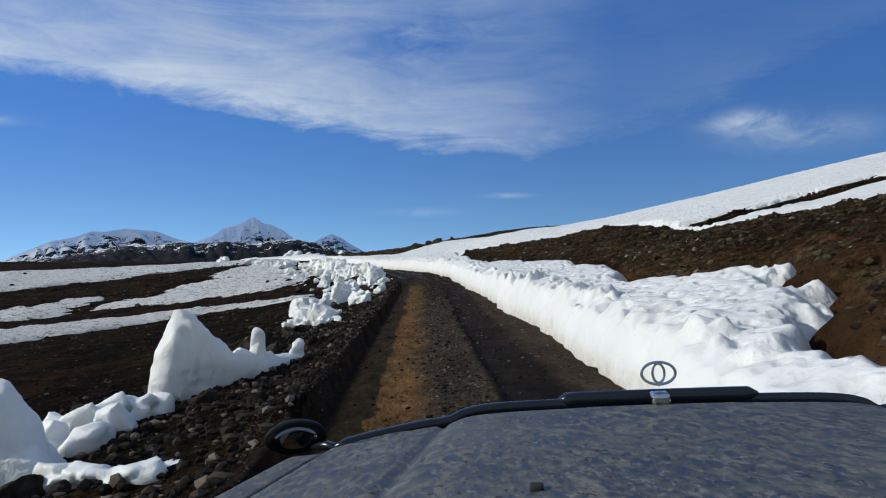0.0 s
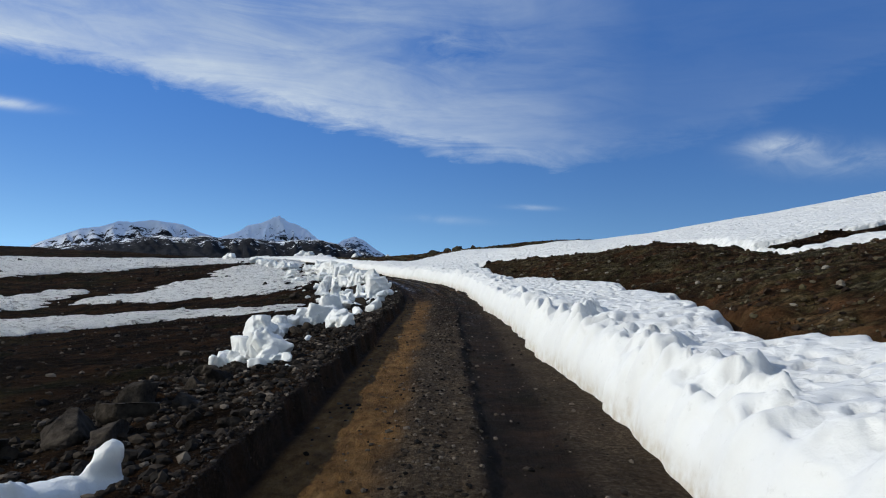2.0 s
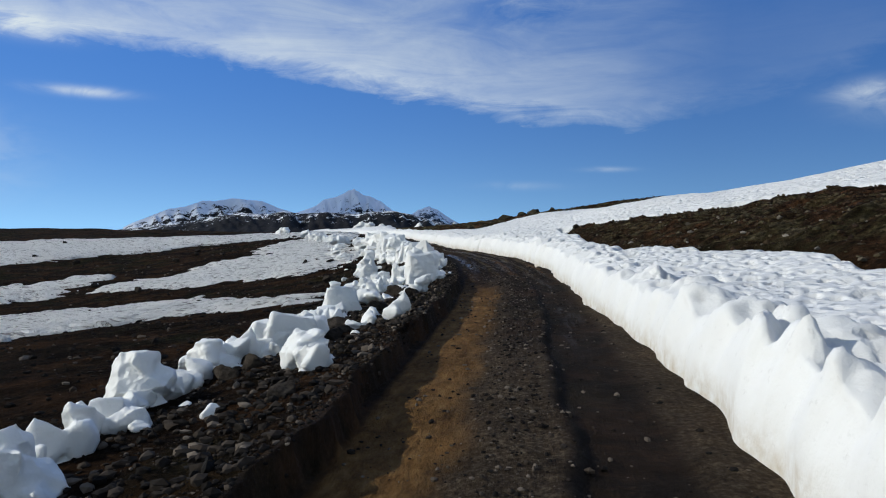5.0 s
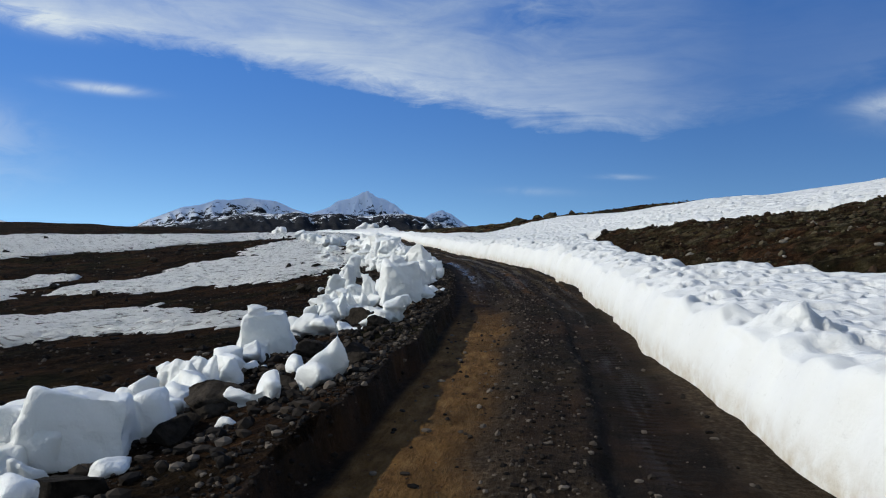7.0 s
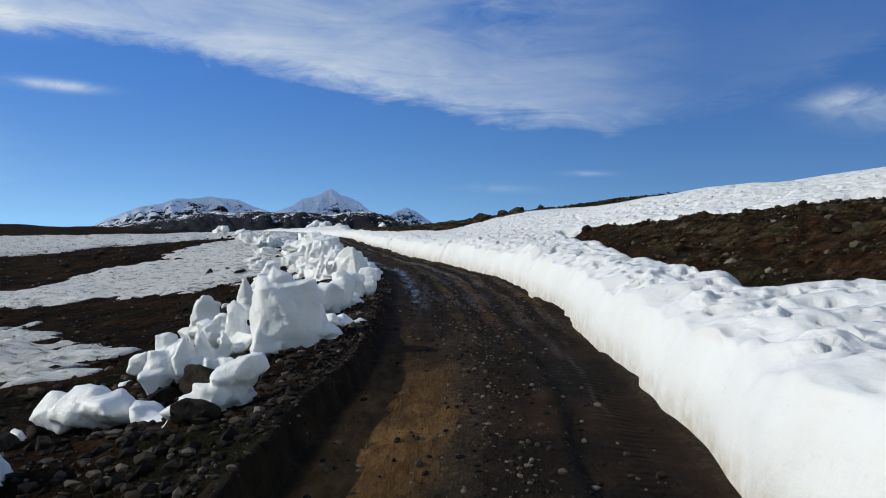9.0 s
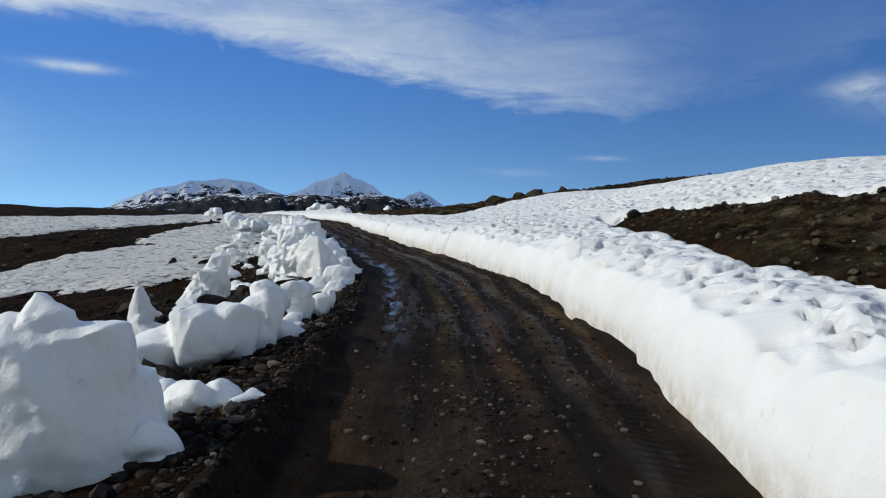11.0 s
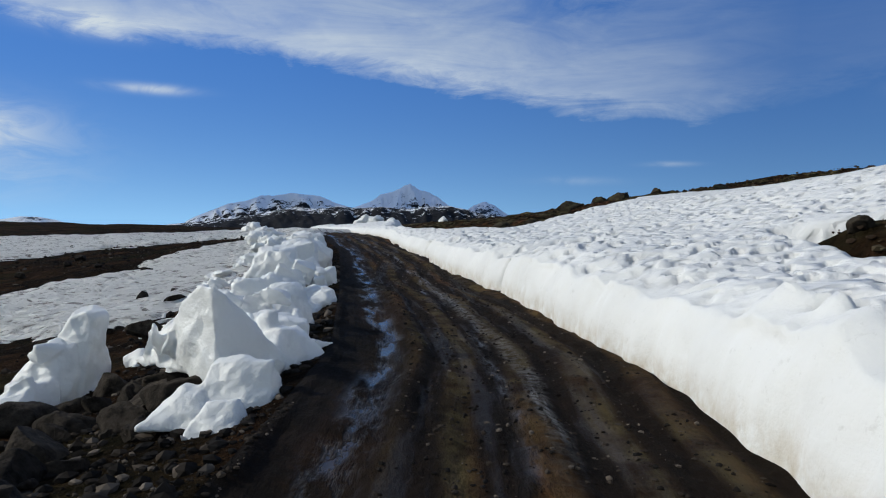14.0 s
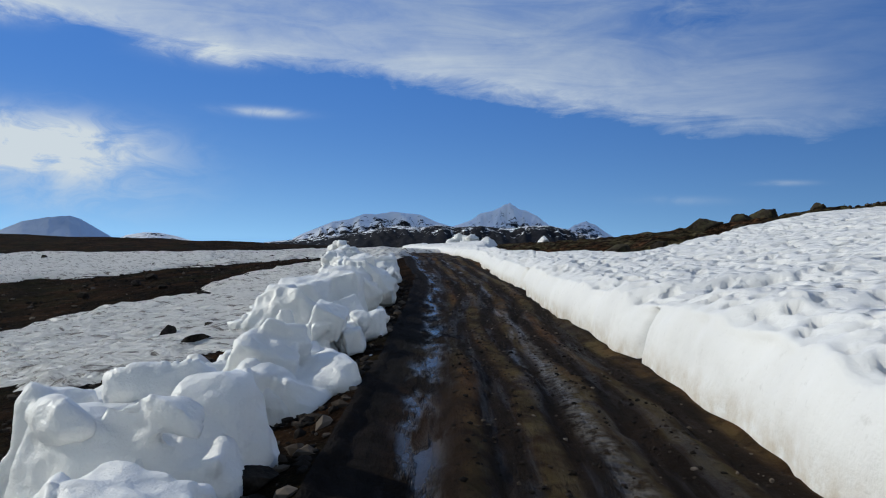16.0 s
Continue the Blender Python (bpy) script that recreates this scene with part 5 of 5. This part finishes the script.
def set_rock(me, name, x, y, size, label, group, turn, tip=0.0, sink=0.35):
    ob = new(name, me)
    ob.matrix_world = pose(x, y, gz_at(x, y) + size * (0.62 - sink) * 0.6, tip, tip * 0.5, turn) @ Matrix.Diagonal((size, size, size, 1))
    return tagged(ob, label, "rock" if name == "rock" else "boulder", group=group)


rnd = random.Random(8)
for k in range(280):
    y = -4 + 72 * rnd.random() ** 1.15
    d = abs(rnd.gauss(1.9, 1.1)) + 0.35
    if y < 13 and k % 3:
        d += 1.2
    size = 0.06 + 0.20 * rnd.random() ** 2.6
    set_rock(stones[k % 9], "rock", float(edge_l(y)) - d, y, size, "angular dark basalt stone in the rubble shoulder", "stones of the rubble shoulder", rnd.uniform(0, 360), rnd.uniform(-25, 25))
NEAR_ROCKS = [(-4.3, 9.6, 0.46), (-4.0, 10.4, 0.38), (-4.5, 11.6, 0.44), (-4.9, 8.9, 0.36), (-3.7, 9.2, 0.3), (-3.5, 11.0, 0.26), (-4.9, 12.6, 0.3), (-3.9, 13.4, 0.25), (-4.25, 32.7, 0.40), (-3.95, 32.3, 0.26), (-3.9, 28.3, 0.3), (-4.0, 25.4, 0.33), (-3.7, 24.1, 0.28), (-3.6, 22.6, 0.26)]
FAR_ROCKS = [(-4.4, 38.2, 0.34), (-5.2, 38.0, 0.3), (-4.7, 37.0, 0.28), (-5.6, 42.4, 0.32), (-6.3, 43.6, 0.36), (-6.0, 44.4, 0.3), (-7.0, 44.8, 0.3), (-5.6, 45.6, 0.28), (-5.9, 42.9, 0.36), (-6.6, 42.6, 0.3), (-7.4, 43.8, 0.34), (-7.9, 45.2, 0.38), (-6.4, 45.2, 0.32), (-6.8, 46.0, 0.3), (-7.6, 46.4, 0.34), (-5.3, 42.0, 0.28), (-6.9, 41.9, 0.26),
                (-6.1, 44.95, 0.36), (-5.75, 44.75, 0.34), (-6.45, 45.2, 0.34), (-5.45, 44.85, 0.34), (-6.2, 45.6, 0.4), (-8.6, 43.4, 0.3), (-5.9, 40.2, 0.3), (-5.2, 40.9, 0.26), (-4.6, 41.6, 0.24), (-4.9, 36.9, 0.34), (-4.3, 36.4, 0.3)]
for x, y, s in NEAR_ROCKS + FAR_ROCKS:
    set_rock(stones[int(x * -7 + y) % 9], "rock", x, y, s, "large dark angular rock beside the snow blocks", "large rocks of the shoulder", x * 900 % 360, 12, 0.3)
for k in range(70):
    y = 40 + 52 * rnd.random()
    x = float(edge_l(y)) - 4 - 30 * rnd.random() ** 1.3
    set_rock(stones[k % 9], "rock", x, y, 0.10 + 0.28 * rnd.random() ** 2, "dark stone lying on the snow-striped plain", "stones of the plain", rnd.uniform(0, 360), rnd.uniform(-20, 20), -0.3)
for x, y, s in ((-0.6, 77, 0.85), (-1.6, 74.5, 0.5), (-3.1, 71.8, 0.62), (-5.6, 67.0, 0.4), (0.9, 73.5, 0.5), (3.4, 71.2, 0.5), (6.4, 65.2, 0.6), (7.9, 61.2, 0.85), (5.2, 66.4, 0.35), (12.5, 68.5, 0.6), (1.7, 49.2, 0.22), (2.5, 49.6, 0.2),
                (1.3, 50.4, 0.2), (15.6, 36.6, 0.5), (17.2, 36.4, 0.34), (-4.2, 66.0, 0.4), (-1.8, 66.6, 0.5), (1.7, 67.9, 0.5), (9.4, 66.4, 0.3)):
    set_rock(big[int(abs(x) * 3 + y) % 5], "boulder", x, y, s, "weathered lichen-brown boulder standing out of snow and earth", "boulders of the hillside", x * 700 % 360, 6, 0.25)


# ---- loose stones too many to count ----
def scatter(name, label, spots, material, seed):
    """One mesh of small faceted stones: spots of (x, y, z, size)."""
    r = np.random.RandomState(seed)
    bm = bmesh.new()
    bmesh.ops.create_icosphere(bm, subdivisions=1, radius=1.0)
    bv = np.array([v.co[:] for v in bm.verts])
    bf = np.array([[v.index for v in f.verts] for f in bm.faces])
    bm.free()
    n = len(spots)
    sp = np.array(spots)
    jit = bv[None] * (1 + r.uniform(-0.28, 0.28, (n, len(bv), 1)))
    ang = r.uniform(0, 6.28, n)
    c, s = np.cos(ang)[:, None], np.sin(ang)[:, None]
    sx = r.uniform(0.7, 1.3, (n, 1))
    vx = (jit[:, :, 0] * c - jit[:, :, 1] * s) * sx
    vy = (jit[:, :, 0] * s + jit[:, :, 1] * c) / sx
    vz = jit[:, :, 2] * r.uniform(0.45, 0.85, (n, 1))
    co = np.stack([vx, vy, vz], -1) * sp[:, None, 3:4] + sp[:, None, :3]
    fc = (bf[None] + (np.arange(n) * len(bv))[:, None, None]).reshape(-1, 3)
    me = bpy.data.meshes.new(name)
    me.vertices.add(n * len(bv))
    me.vertices.foreach_set("co", co.astype(np.float32).ravel())
    me.loops.add(fc.size)
    me.loops.foreach_set("vertex_index", fc.ravel().astype(np.int32))
    me.polygons.add(len(fc))
    me.polygons.foreach_set("loop_start", np.arange(0, fc.size, 3, dtype=np.int32))
    me.polygons.foreach_set("use_smooth", np.zeros(len(fc), bool))
    me.update(calc_edges=True)
    me.materials.append(material)
    return tagged(new(name, me), label, "gravel", kind="stuff")


def mat_gravel(name, pale):
    m = Mat(name, 0.92, 0.06)
    isle = m.n.new("ShaderNodeNewGeometry").outputs["Random Per Island"]
    c = m.ramp(isle, (0.0, (0.005, 0.0032, 0.002)), (0.45, (0.020, 0.0135, 0.009)), (pale, (0.068, 0.050, 0.036)), (1.0, (0.26, 0.21, 0.165)))
    m.color(m.mix(0.3, c, m.ramp(m.noise(14, 5), (0.3, 0.006), (0.8, 0.07))))
    return m.m


def mat_slope_stones():
    m = Mat("slope_stones", 0.94, 0.05)
    isle = m.n.new("ShaderNodeNewGeometry").outputs["Random Per Island"]
    c = m.ramp(isle, (0.0, (0.018, 0.010, 0.006)), (0.45, (0.070, 0.040, 0.021)), (0.75, (0.10, 0.082, 0.040)), (0.93, (0.14, 0.11, 0.07)), (1.0, (0.40, 0.35, 0.29)))
    m.color(m.mix(0.3, c, m.ramp(m.noise(14, 5), (0.3, 0.006), (0.8, 0.06))))
    return m.m


GRAVEL, PALE_GRAVEL, SLOPE_STONES = mat_gravel("gravel", 0.85), mat_gravel("pale_gravel", 0.62), mat_slope_stones()
r = np.random.RandomState(3)


def spread(n, y0, y1, power, side, size0, size1, curve):
    """Spots along the track: side gives the x of each from y."""
    y = y0 + (y1 - y0) * r.rand(n) ** power
    x = side(y, n)
    s = size0 + (size1 - size0) * r.rand(n) ** curve
    z = ground_z(x, y) + s * 0.15
    return np.stack([x, y, z, s], -1)


shoulder = np.concatenate([spread(30000, -5, 62, 1.1, lambda y, n: edge_l(y) - np.abs(r.normal(1.5, 1.3, n)) - 0.12, 0.007, 0.085, 4.5),
                           spread(6000, -5, 44, 1.0, lambda y, n: edge_l(y) - np.abs(r.normal(0.0, 0.3, n)) + 0.06, 0.005, 0.035, 3.0),
                           spread(7000, -5, 60, 1.0, lambda y, n: edge_l(y) - 3 - 16 * r.rand(n) ** 1.4, 0.008, 0.06, 3.0)])
plain_stones = spread(9000, 8, 96, 0.7, lambda y, n: edge_l(y) - 4.5 - 40 * r.rand(n) ** 1.2, 0.015, 0.13, 4.0)
scatter("plain_stones", "dark stones and clods strewn over the plain", plain_stones, GRAVEL, 3)
scatter("shoulder_gravel", "dark angular gravel and stones of the shoulder", shoulder, GRAVEL, 1)
on_track = np.concatenate([spread(6000, -5, 37, 1.0, lambda y, n: edge_l(y) + np.clip(r.normal(1.75, 0.3, n), 0.3, 3.6), 0.005, 0.034, 3.2),
                           spread(2600, -5, 42, 1.0, lambda y, n: edge_l(y) + 0.3 + (edge_r(y) - edge_l(y) - 0.5) * r.rand(n), 0.008, 0.045, 3.5)])
mud_bits = spread(9000, 36, 64, 1.2, lambda y, n: edge_l(y) + 0.9 + (edge_r(y) - edge_l(y) - 1.0) * r.rand(n), 0.004, 0.028, 4.0)
scatter("mud_crumbs", "dark crumbs of mud thrown up along the wheel ruts", mud_bits, GRAVEL, 6)
scatter("road_gravel", "loose gravel strewn along the track", on_track, PALE_GRAVEL, 2)
hx, hy = 1.5 + 20 * r.rand(90000), -8 + 90 * r.rand(90000)
ok = patch_depth(hx, hy) > 0.15
hx, hy = hx[ok][:20000], hy[ok][:20000]
hs = 0.012 + 0.085 * r.rand(len(hx)) ** 4.5
scatter("hillside_stones", "brown and grey stones littering the bare slope", np.stack([hx, hy, ground_z(hx, hy) + hs * 0.2, hs], -1), SLOPE_STONES, 4)

# ---- the four-wheel-drive vehicle, where it stands as the drive begins ----
def mat_paint():
    m = Mat("dusty_grey_paint", 0.45, 0.5)
    dust = m.ramp(m.noise(46, 6, 0.72, stretch=(1, 0.38, 1)), (0.40, 0.0), (0.60, 1.0))
    c = m.mix(dust, (0.016, 0.020, 0.027), (0.165, 0.16, 0.145))
    c = m.mix(m.ramp(m.noise(9, 5, 0.65, distort=0.6, stretch=(1, 0.6, 1)), (0.42, 0.0), (0.62, 0.55)), c, (0.030, 0.038, 0.048))
    c = m.mix(m.ramp(m.noise(3.5, 5, 0.6), (0.45, 0.0), (0.65, 0.5)), c, (0.105, 0.108, 0.10))
    spots = m.ramp(m.noise(75, 4, 0.7, stretch=(1, 0.45, 1)), (0.57, 0.0), (0.63, 1.0))
    c = m.mix(m.math("MULTIPLY", spots, 0.7), c, (0.21, 0.205, 0.19))
    c = m.mix(m.math("MULTIPLY", m.ramp(m.noise(80, 3, 0.6, stretch=(1, 0.5, 1)), (0.61, 0.0), (0.65, 1.0)), 0.85), c, (0.012, 0.013, 0.014))
    m.color(c)
    m.put("Metallic", 0.0)
    m.put("Roughness", m.ramp(dust, (0.0, 0.42), (1.0, 0.85)))
    m.bump((m.noise(60, 4, 0.7), 0.25, 0.004))
    return m.m


def plain(name, colour, rough, metal=0.0, spec=0.5):
    m = Mat(name, rough, spec)
    grain = m.noise(40, 4, 0.6)
    m.color(m.mix(m.math("MULTIPLY", grain, 0.5), colour, tuple(c * 0.6 for c in colour)))
    m.put("Metallic", metal)
    return m.m


PAINT, RUBBER = mat_paint(), plain("black_rubber", (0.018, 0.018, 0.02), 0.75)
TRIM, CHROME = plain("dark_plastic_trim", (0.012, 0.016, 0.024), 0.22), plain("chrome", (0.72, 0.73, 0.75), 0.12, 1.0)
GLASS, STEEL = plain("mirror_glass", (0.22, 0.24, 0.26), 0.03, 1.0), plain("wheel_steel", (0.25, 0.25, 0.26), 0.5, 0.8)

car = new("off_road_car")
tagged(car, "grey dusty off-road car front with fender mirror and hood ornament", "car")
car_x, car_y, car_z, car_turn = -0.18, -5.25, 1.795, -6.5
car_base = 0.0
car.matrix_world = pose(car_x, car_y, gz_at(car_x + 0.3, car_y + 1.3) + car_base, 0, -3.0, car_turn)
EYE_H = car_z - (gz_at(car_x + 0.3, car_y + 1.3) + car_base)   # the eye's height over the car's base
CX = 0.405                                                    # the car's middle line, to the right of the eye


def part(name, bm, material, parent, label="", smooth=True, at=None):
    me = bpy.data.meshes.new(name)
    bm.to_mesh(me)
    bm.free()
    me.materials.append(material)
    me.polygons.foreach_set("use_smooth", [smooth] * len(me.polygons))
    ob = new(name, me)
    ob.parent = parent
    if at:
        ob.matrix_basis = at
    return tagged(ob, label)


def shell(fn, us, vs, thick):
    """A curved panel: fn(u, v) gives its outer point; closed with a back and rims."""
    bm = bmesh.new()
    top = [[bm.verts.new(fn(u, v)) for v in vs] for u in us]
    low = [[bm.verts.new(Vector(fn(u, v)) - Vector((0, 0, thick))) for v in vs] for u in us]
    n, m = len(us), len(vs)
    for i in range(n - 1):
        for j in range(m - 1):
            bm.faces.new((top[i][j], top[i + 1][j], top[i + 1][j + 1], top[i][j + 1]))
            bm.faces.new((low[i][j], low[i][j + 1], low[i + 1][j + 1], low[i + 1][j]))
    for j in range(m - 1):
        bm.faces.new((top[0][j], top[0][j + 1], low[0][j + 1], low[0][j]))
        bm.faces.new((top[-1][j + 1], top[-1][j], low[-1][j], low[-1][j + 1]))
    for i in range(n - 1):
        bm.faces.new((top[i + 1][0], top[i][0], low[i][0], low[i + 1][0]))
        bm.faces.new((top[i][-1], top[i + 1][-1], low[i + 1][-1], low[i][-1]))
    bmesh.ops.recalc_face_normals(bm, faces=bm.faces)
    return bm


def rounded_box(size, centre, bevel):
    bm = bmesh.new()
    bmesh.ops.create_cube(bm, size=1.0, matrix=Matrix.Translation(centre) @ Matrix.Diagonal((*size, 1)))
    bmesh.ops.bevel(bm, geom=list(bm.edges), offset=bevel, segments=3, affect="EDGES", profile=0.5)
    return bm


def lathe(profile, steps_n, turn):
    """A ring shape: profile of (radius, along) points spun about the local x axis."""
    bm = bmesh.new()
    rings = []
    for k in range(steps_n):
        a = 2 * math.pi * k / steps_n
        rings.append([bm.verts.new((x, r * math.cos(a), r * math.sin(a))) for r, x in profile])
    for k in range(steps_n):
        p, q = rings[k], rings[(k + 1) % steps_n]
        for j in range(len(profile) - 1):
            bm.faces.new((p[j], p[j + 1], q[j + 1], q[j]))
    bmesh.ops.recalc_face_normals(bm, faces=bm.faces)
    bmesh.ops.transform(bm, matrix=turn, verts=bm.verts)
    return bm


FRONT, BACK, HALF = 1.86, 0.42, 0.80


def hood_z(u, f):
    """Height of the hood: u across from the middle line, f forward from the eye."""
    z = EYE_H - 0.40 + (FRONT - f) * 0.062 - 0.055 * abs(u / HALF) ** 2.4
    z += 0.016 / (1 + math.exp((abs(u) - 0.5) * 70))          # raised middle with a crease along each side
    z -= 0.011 * math.exp(-((abs(u) - 0.53) / 0.012) ** 2)
    return z - 0.10 * max(0.0, (f - FRONT + 0.10) / 0.10) ** 2


def hood_point(u, v):
    f = BACK + (FRONT - BACK - 0.17 * abs(u / HALF) ** 3) * v
    return (CX + u * (1 + 0.13 * (1 - v)), f, hood_z(u, f))


lin = lambda a, b, n: [a + (b - a) * k / (n - 1) for k in range(n)]
part("hood", shell(hood_point, lin(-HALF, HALF, 141), lin(0, 1, 41), 0.02), PAINT, car, "dusty speckled grey hood with raised middle")
for side in (-1, 1):
    def wing(u, v, s=side):
        f = BACK + (FRONT - BACK - 0.2 - 0.1 * u) * v
        fall = 0.0 if u < 0.3 else 0.42 * ((u - 0.3) / 0.7) ** 2.0
        return (CX + s * (HALF * (1 + 0.13 * (1 - v)) + 0.014 + 0.15 * math.sin(u * math.pi / 2)), f, hood_z(HALF, min(f, FRONT - 0.12)) - 0.006 - fall)
    part("fender", shell(wing, lin(0, 1, 14), lin(0, 1, 22), 0.02), PAINT, car)
    wheel = part("wheel", lathe([(0.20, -0.12), (0.34, -0.13), (0.39, -0.10), (0.40, 0.0), (0.39, 0.10), (0.34, 0.13), (0.20, 0.12), (0.20, -0.12)], 40, Matrix.Identity(4)), RUBBER, car, "black off-road tyre",
                 at=pose(CX + side * 0.72, 1.25, 0.39))
    part("rim", lathe([(0.0, side * 0.06), (0.07, side * 0.09), (0.16, side * 0.05), (0.21, side * 0.11), (0.21, -side * 0.1), (0.0, -side * 0.08)], 32, Matrix.Identity(4)), STEEL, wheel, "grey steel wheel rim")
    part("headlight", lathe([(0.0, 0.06), (0.05, 0.055), (0.085, 0.03), (0.09, 0.0), (0.0, -0.02)], 28, Matrix.Rotation(math.pi / 2, 4, "Z")), plain("lamp_glass", (0.6, 0.62, 0.64), 0.1, 0.6), car, "round glass headlight",
                at=pose(CX + side * 0.60, FRONT - 0.13, EYE_H - 0.66))
part("grille", rounded_box((1.0, 0.08, 0.24), (CX, FRONT - 0.16, EYE_H - 0.66), 0.02), TRIM, car, "dark plastic grille")
part("nose_panel", rounded_box((1.66, 0.12, 0.42), (CX, FRONT - 0.28, EYE_H - 0.68), 0.05), PAINT, car)
part("bumper", rounded_box((1.7, 0.16, 0.2), (CX, FRONT - 0.04, EYE_H - 1.02), 0.05), TRIM, car, "dark steel bumper")
part("chassis", rounded_box((1.5, 1.3, 0.24), (CX, 1.0, EYE_H - 0.98), 0.04), RUBBER, car, "black chassis under the hood")
part("axle", lathe([(0.0, -0.66), (0.05, -0.66), (0.05, 0.66), (0.0, 0.66)], 16, Matrix.Translation((CX, 1.25, 0.39))), RUBBER, car)


def tube(pts, radius, n=10):
    bm = bmesh.new()
    rings = []
    for k, p in enumerate(pts):
        d = (Vector(pts[min(k + 1, len(pts) - 1)]) - Vector(pts[max(k - 1, 0)])).normalized()
        side_v = d.cross(Vector((0, 0, 1))).normalized()
        up = side_v.cross(d)
        rr = radius * (0.35 if k in (0, len(pts) - 1) else 1.0)
        rings.append([bm.verts.new(Vector(p) + side_v * rr * math.cos(a) + up * rr * math.sin(a)) for a in (2 * math.pi * j / n for j in range(n))])
    for p, q in zip(rings, rings[1:]):
        for j in range(n):
            bm.faces.new((p[j], p[(j + 1) % n], q[(j + 1) % n], q[j]))
    bm.faces.new(rings[0][::-1])
    bm.faces.new(rings[-1])
    bmesh.ops.recalc_face_normals(bm, faces=bm.faces)
    return bm


def lip_pts(u0, u1, lift):
    out = []
    for k in range(25):
        u = u0 + (u1 - u0) * k / 24
        f = FRONT - 0.17 * abs(u / HALF) ** 3 + 0.02
        out.append((CX + u, f, hood_z(u, f - 0.09) + lift - 0.012))
    return out


part("stone_guard", tube(lip_pts(-0.8, -0.12, 0.004), 0.016), TRIM, car, "dark curved stone guard along the hood's edge")
part("stone_guard", tube(lip_pts(-0.24, 0.26, 0.016), 0.020), TRIM, car, "dark curved stone guard along the hood's edge")
part("stone_guard", tube(lip_pts(0.2, 0.8, 0.003), 0.015), TRIM, car, "dark curved stone guard along the hood's edge")

# hood ornament: a stub with an upright oval ring and crossing inner ovals
base_z = hood_z(0, FRONT - 0.1)
orn = part("ornament", rounded_box((0.045, 0.05, 0.03), (CX, FRONT - 0.09, base_z + 0.012), 0.01), CHROME, car, "chrome hood ornament stub")


def ring(rx, rz, cz, thick):
    bm = bmesh.new()
    n, m = 44, 8
    rows_ = []
    for k in range(n):
        a = 2 * math.pi * k / n
        rows_.append([bm.verts.new((CX + (rx + thick * math.cos(b)) * math.cos(a), FRONT - 0.09 + thick * math.sin(b), cz + (rz + thick * math.cos(b)) * math.sin(a))) for b in (2 * math.pi * j / m for j in range(m))])
    for k in range(n):
        p, q = rows_[k], rows_[(k + 1) % n]
        for j in range(m):
            bm.faces.new((p[j], p[(j + 1) % m], q[(j + 1) % m], q[j]))
    bmesh.ops.recalc_face_normals(bm, faces=bm.faces)
    return bm


part("ring", ring(0.040, 0.027, base_z + 0.072, 0.0035), CHROME, orn)
part("inner_oval", ring(0.014, 0.023, base_z + 0.072, 0.003), CHROME, orn)
part("stem", tube([(CX, FRONT - 0.09, base_z + 0.02), (CX, FRONT - 0.0899, base_z + 0.035), (CX, FRONT - 0.09, base_z + 0.048)], 0.006), CHROME, orn)

# washer nozzle and fender mirror
part("washer_nozzle", rounded_box((0.02, 0.022, 0.012), (CX - 0.31, 1.02, hood_z(-0.31, 1.02) + 0.003), 0.004), RUBBER, car, "black washer nozzle")
mx, mf = CX - HALF - 0.10, FRONT - 0.05
mz = hood_z(HALF, FRONT - 0.2) - 0.03
mirror = part("fender_mirror", lathe([(0.0, 0.05), (0.04, 0.045), (0.075, 0.02), (0.082, -0.01), (0.076, -0.016), (0.0, -0.012)], 36, Matrix.Diagonal((1, 1, 0.55, 1)) @ Matrix.Rotation(math.pi / 2, 4, "Z")), plain("mirror_shell", (0.006, 0.006, 0.007), 0.6, 0.0, 0.15), car,
              "black oval fender mirror", at=pose(mx - 0.03, mf, mz + 0.03, 7, 0, 16))
part("mirror_glass", lathe([(0.0, -0.019), (0.04, -0.0175), (0.068, -0.0145), (0.0, -0.010)], 36, Matrix.Diagonal((1, 1, 0.55, 1)) @ Matrix.Rotation(math.pi / 2, 4, "Z")), GLASS, mirror, "convex mirror glass")
part("mirror_arm", tube([(mx, mf, mz), (mx + 0.06, mf - 0.03, mz + 0.012), (mx + 0.12, mf - 0.06, mz + 0.01)], 0.014), TRIM, car)
